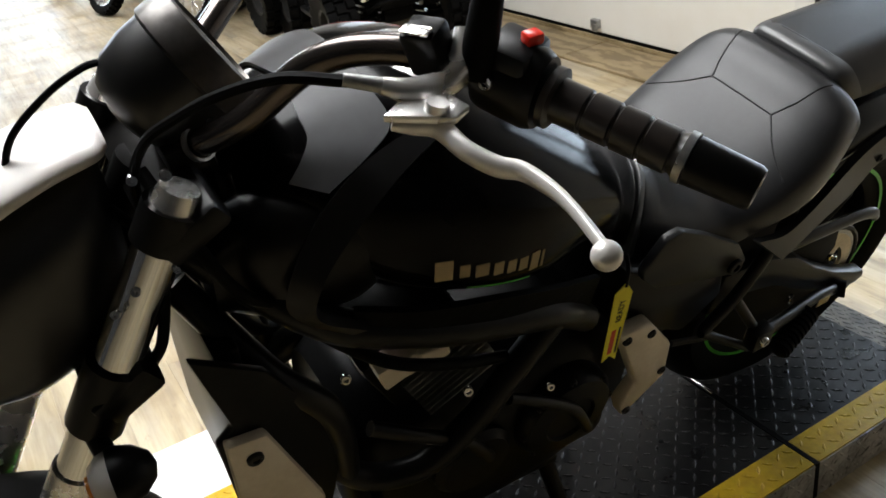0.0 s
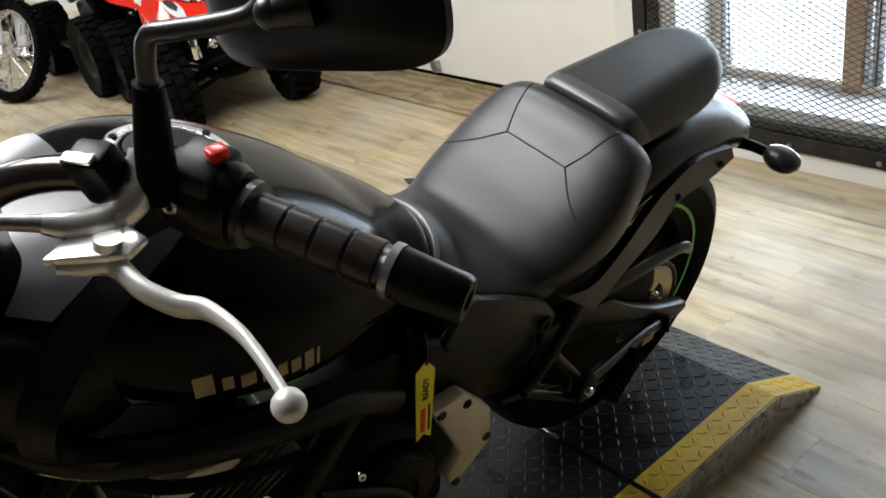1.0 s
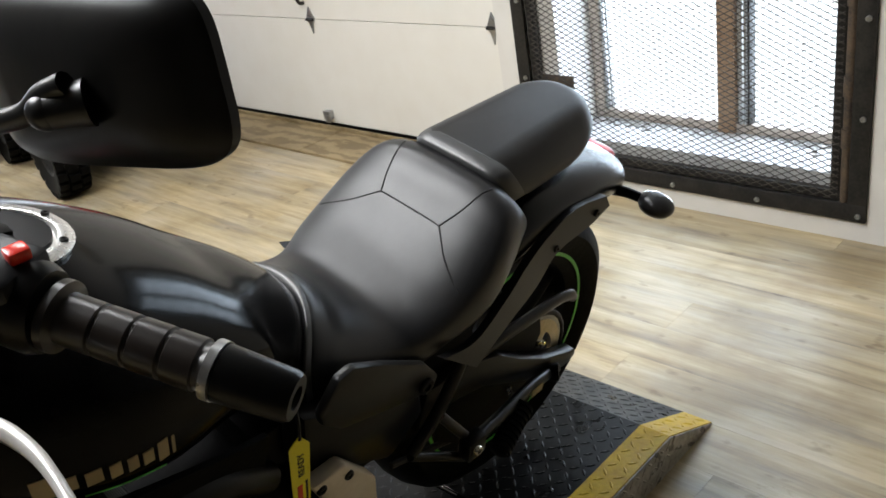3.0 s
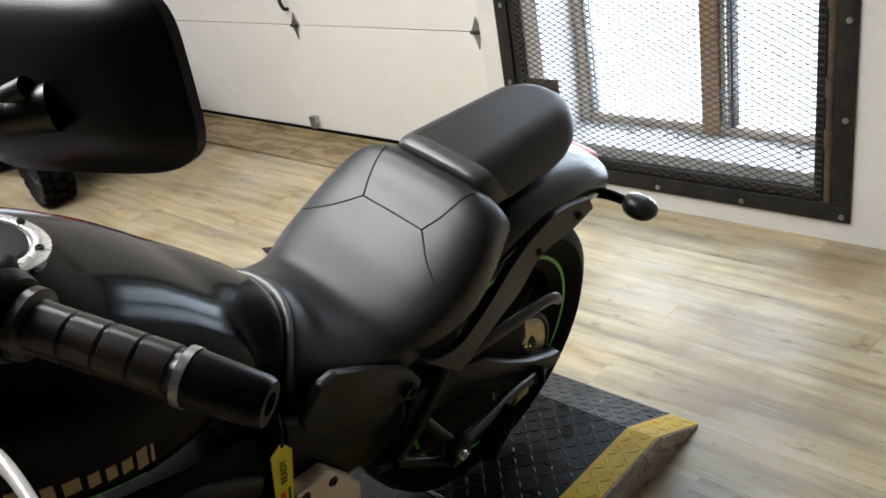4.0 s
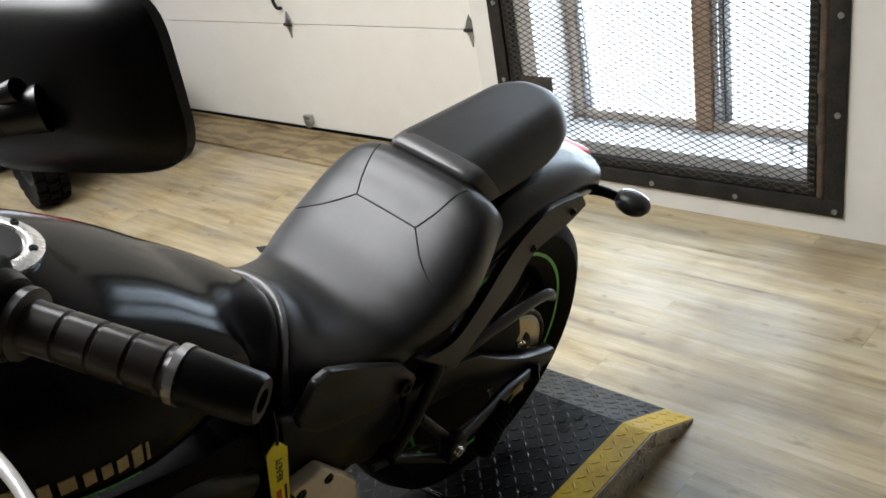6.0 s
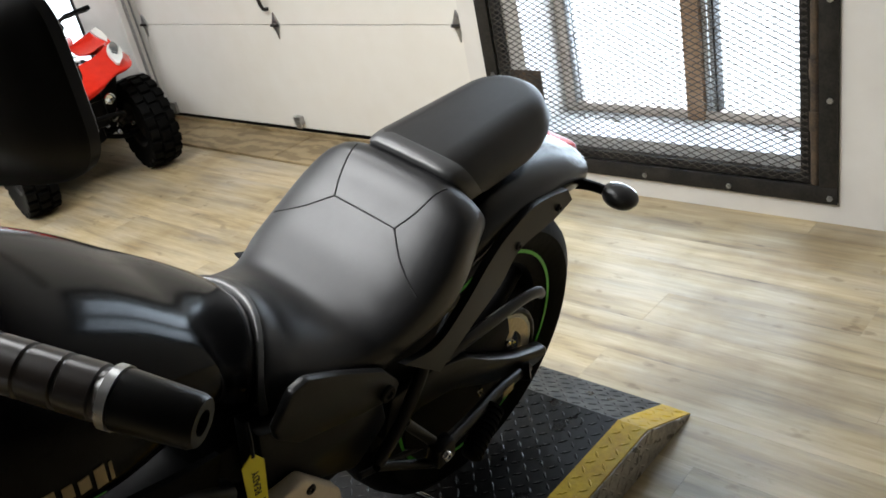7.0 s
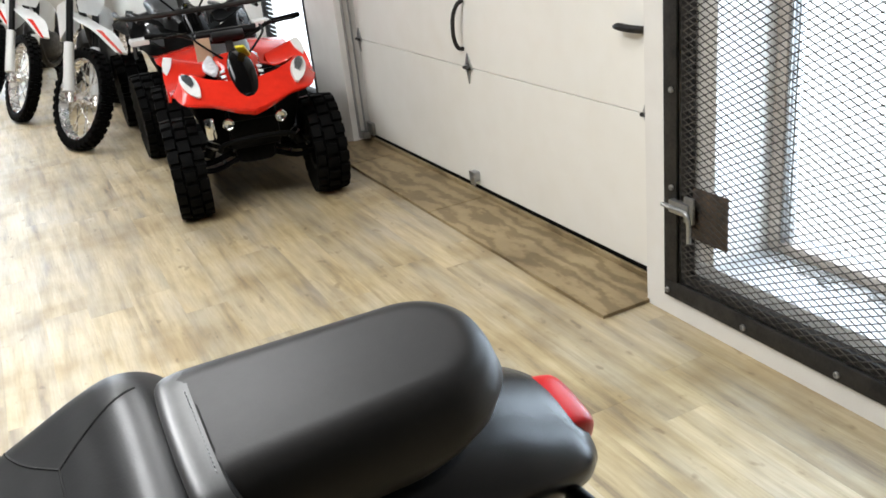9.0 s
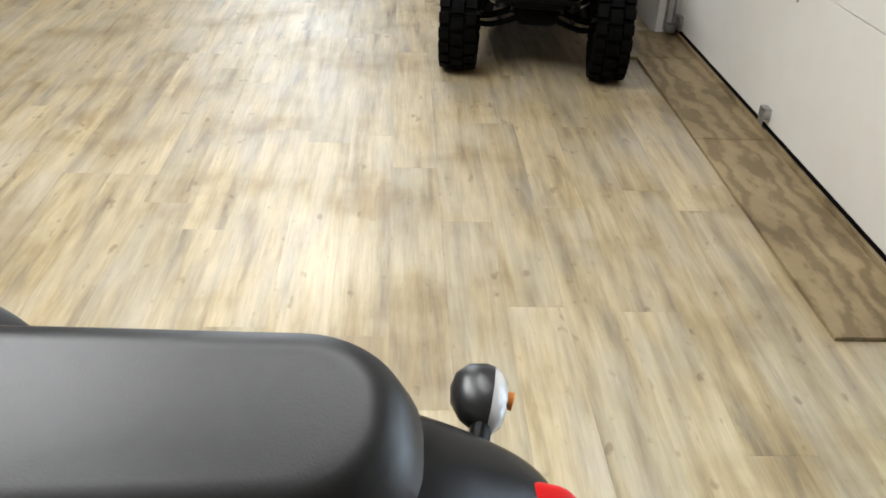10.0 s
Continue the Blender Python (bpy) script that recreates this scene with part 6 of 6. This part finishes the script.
def dirt_bike(m, steer=12):
    """A dirt bike: x forward from the rear axle's foot, leaning on its stand."""
    b = thing("dirt_bike", m, "white dirt bike with spoked wheels on its stand", "dirt bike", "dirt bikes")
    knobby(b, (0.0, 0, 0.31), 0.31, 0.055, 0.235, 34, spokes=28)
    S = steering(steer)[0]
    fw = knobby(b, (1.36, 0, 0.32), 0.32, 0.040, 0.255, 38, spokes=32)
    fw.matrix_local = S
    for s in (1, -1):
        A, B = S @ Vector((1.10, 0.085 * s, 0.88)), S @ Vector((1.36, 0.085 * s, 0.32))
        d = (B - A).normalized()
        fk = part("fork_leg", rod(A, A + d * 0.30, 0.022), "satin", b)
        part("fork_slider", rod(A + d * 0.28, B + d * 0.03, 0.026), "silver", fk)
        part("fork_guard", rod(A + d * 0.27 + Vector((0.022, 0, 0)), B - d * 0.04 + Vector((0.022, 0, 0)), 0.030, 0.036, 10), "white_plastic", fk, "white fork guard")
        part("shroud", sheet([(1.06, 0.08 * s, 0.88), (0.98, 0.16 * s, 0.82), (0.84, 0.15 * s, 0.74), (0.66, 0.10 * s, 0.74)], [(1.08, 0.08 * s, 0.72), (1.02, 0.15 * s, 0.62), (0.88, 0.14 * s, 0.60), (0.70, 0.10 * s, 0.66)], 0.008), "white_plastic", b)
        part("hand_grip", rod(S @ Vector((1.00, 0.27 * s, 1.02)), S @ Vector((0.96, 0.40 * s, 1.02)), 0.017), "rubber", b)
    ff = [(1.04, -0.07, 0.80), (1.20, -0.075, 0.78), (1.45, -0.07, 0.765), (1.70, -0.035, 0.70)]
    part("front_fender", sheet([S @ Vector(p) for p in ff], [S @ Vector((x, -y, z)) for x, y, z in ff], 0.012), "white_plastic", b, "white front fender")
    part("fender_decal", sheet([S @ Vector((x, y * 0.8, z + 0.009)) for x, y, z in ff[2:]] + [S @ Vector((1.715, -0.02, 0.70))], [S @ Vector((x, y * 0.3, z + 0.010)) for x, y, z in ff[2:]] + [S @ Vector((1.715, -0.01, 0.70))], 0.002), "red", b)
    part("number_plate", sheet([S @ Vector((1.15, -0.08, 1.0)), S @ Vector((1.19, -0.09, 0.92)), S @ Vector((1.20, -0.06, 0.83))], [S @ Vector((1.15, 0.08, 1.0)), S @ Vector((1.19, 0.09, 0.92)), S @ Vector((1.20, 0.06, 0.83))], 0.008), "white_plastic", b)
    part("frame", tube([(1.08, 0, 0.86), (1.0, 0.05, 0.55), (0.85, 0.06, 0.33), (0.5, 0.06, 0.33), (0.42, 0.05, 0.6), (0.6, 0, 0.78), (1.05, 0, 0.84)], 0.022, 8, 4), "steel_dark", b)
    part("engine", loft([(0.50, 0, 0.42, 0.09, 0.10, 0.09, 3.0), (0.68, 0, 0.44, 0.11, 0.16, 0.12, 3.0), (0.85, 0, 0.48, 0.10, 0.2, 0.12, 3.0), (0.95, 0, 0.5, 0.06, 0.1, 0.1, 2.5)], 20, 4), "steel_dark", b)
    part("seat", loft([(0.92, 0, 0.88, 0.06, 0.03, 0.04, 2.4), (0.6, 0, 0.86, 0.075, 0.03, 0.04, 2.4), (0.2, 0, 0.88, 0.075, 0.03, 0.04, 2.4), (-0.02, 0, 0.89, 0.06, 0.02, 0.03, 2.4)], 20, 4), "vinyl", b)
    part("rear_fender", sheet([(0.3, -0.08, 0.84), (0.0, -0.08, 0.85), (-0.35, -0.05, 0.88)], [(0.3, 0.08, 0.84), (0.0, 0.08, 0.85), (-0.35, 0.05, 0.88)], 0.01), "white_plastic", b)
    part("swingarm", boxes((0.0, 0.48, 0.06, 0.09, 0.30, 0.36), (0.0, 0.48, -0.09, -0.06, 0.30, 0.36), bevel=0.008), "silver", b)
    part("handlebar", tube([S @ Vector(p) for p in ((0.96, 0.40, 1.02), (1.02, 0.2, 1.01), (1.08, 0.08, 0.95), (1.08, -0.08, 0.95), (1.02, -0.2, 1.01), (0.96, -0.40, 1.02))], 0.012, 8, 4), "satin", b)
    part("side_stand", rod((0.55, 0.10, 0.32), (0.50, 0.26, 0.09), 0.010), "steel_dark", b)
    return b


for fx, fy, yaw in ((1.705, 6.67, -108), (1.43, 8.0, -110), (1.25, 9.4, -112)):
    steer = -68 - yaw if fy < 7 else -76 - yaw
    foot = steering(steer)[1]
    back = pose(0, 0, 0, 0, 0, yaw) @ Vector((foot.x, foot.y, 0))
    dirt_bike(pose(fx - back.x, fy - back.y, 0, 0, 0, yaw) @ pose(0, 0, 0, -9, 0, 0), steer)


def far_bike(m, paint, label):
    """A parked motorcycle far off, nose first."""
    b = thing("parked_motorcycle", m, label, "motorcycle", "parked motorcycles")
    for x in (0.0, 1.4):
        w = part("wheel", y_lathe([(0.20, -0.04), (0.215, -0.045), (0.215, 0.045), (0.20, 0.04)], (x, 0, 0.31), 28, True), "silver", b)
        part("tyre", y_lathe([(0.21, -0.05), (0.26, -0.06), (0.30, -0.04), (0.31, 0), (0.30, 0.04), (0.26, 0.06), (0.21, 0.05)], (x, 0, 0.31), 36, True), "rubber", w)
        for i in range(5):
            a = math.radians(72 * i)
            part("spoke", rod((x, 0, 0.31), (x + 0.2 * math.cos(a), 0, 0.31 + 0.2 * math.sin(a)), 0.012, n=6), "silver", w)
    part("front_fender", sheet([(1.2, -0.06, 0.62), (1.4, -0.065, 0.66), (1.62, -0.06, 0.55)], [(1.2, 0.06, 0.62), (1.4, 0.065, 0.66), (1.62, 0.06, 0.55)], 0.01), paint, b)
    part("fairing", loft([(1.45, 0, 0.85, 0.05, 0.05, 0.08, 2.2), (1.25, 0, 0.88, 0.15, 0.12, 0.25, 2.3), (0.95, 0, 0.80, 0.19, 0.12, 0.30, 2.4), (0.7, 0, 0.74, 0.14, 0.1, 0.2, 2.3)], 20, 5), paint, b)
    part("engine", boxes((0.5, 1.05, -0.14, 0.14, 0.25, 0.6), bevel=0.04), "steel_dark", b)
    part("seat", loft([(0.75, 0, 0.78, 0.1, 0.04, 0.06, 2.4), (0.4, 0, 0.78, 0.13, 0.04, 0.06, 2.4), (0.0, 0, 0.85, 0.1, 0.04, 0.05, 2.4)], 18, 4), "vinyl", b)
    part("handlebar", tube([(1.05, 0.33, 1.02), (1.15, 0.15, 1.0), (1.15, -0.15, 1.0), (1.05, -0.33, 1.02)], 0.013, 8, 4), "satin", b)
    for s in (1, -1):
        part("fork_leg", rod((1.2, 0.09 * s, 0.9), (1.4, 0.09 * s, 0.31), 0.025), "steel_dark", b)
    return b


for i in range(6):
    far_bike(pose(-1.56 + 0.02 * i, 8.8 + 0.62 * i, 0, 0, 0, -28) @ pose(0, 0, 0, -6, 0, 0), "red" if i in (1, 2, 5) else "gloss", "red and black motorcycle parked in a row" if i in (1, 2, 5) else "gloss black motorcycle parked in a row")

# white sheet on the floor beyond the lift
pb = part("white_board", boxes((0.05, 0.62, 2.12, 2.40, 0.0005, 0.02), bevel=0.004), "white_plastic", None)
tagged(pb, "white board lying on the floor beside the lift", "board")

# ---- floor planks, laid along y ----
PWD, PLN = 0.152, 1.22
floor = thing("floor", pose(0, 0, 0), "straw and grey vinyl plank floor", "floor", kind="structure")
rng = random.Random(11)
me = bpy.data.meshes.new("plank")
bmp = boxes((0.0002, PWD - 0.0002, 0.0003, PLN - 0.0003, -0.006, 0.0))
bmp.to_mesh(me)
bmp.free()
me.materials.append(M["floor"])
rest_v, rest_f, count = [], [], 0
for i in range(-31, 23):
    x, off = i * PWD - 0.03, rng.uniform(0, PLN)
    for j in range(-4, 14):
        y = j * PLN + off
        if x + PWD > 3.2 or y > 15:
            continue
        if -0.6 < x and 0.4 < y + PLN and y < 11.5:
            p = new("plank", me)
            p.parent, p.location = floor, (x, y, 0)
            count += 1
        else:
            k = len(rest_v)
            rest_v += [(x + a, y + b, 0.0) for a, b in ((0.0004, 0.0006), (PWD - 0.0004, 0.0006), (PWD - 0.0004, PLN - 0.0006), (0.0004, PLN - 0.0006))]
            rest_f.append((k, k + 1, k + 2, k + 3))
mr = bpy.data.meshes.new("plank_rest")
mr.from_pydata(rest_v, [], rest_f)
mr.materials.append(M["floor"])
ob = tagged(new("plank_field", mr), kind="stuff")
ob.parent = floor
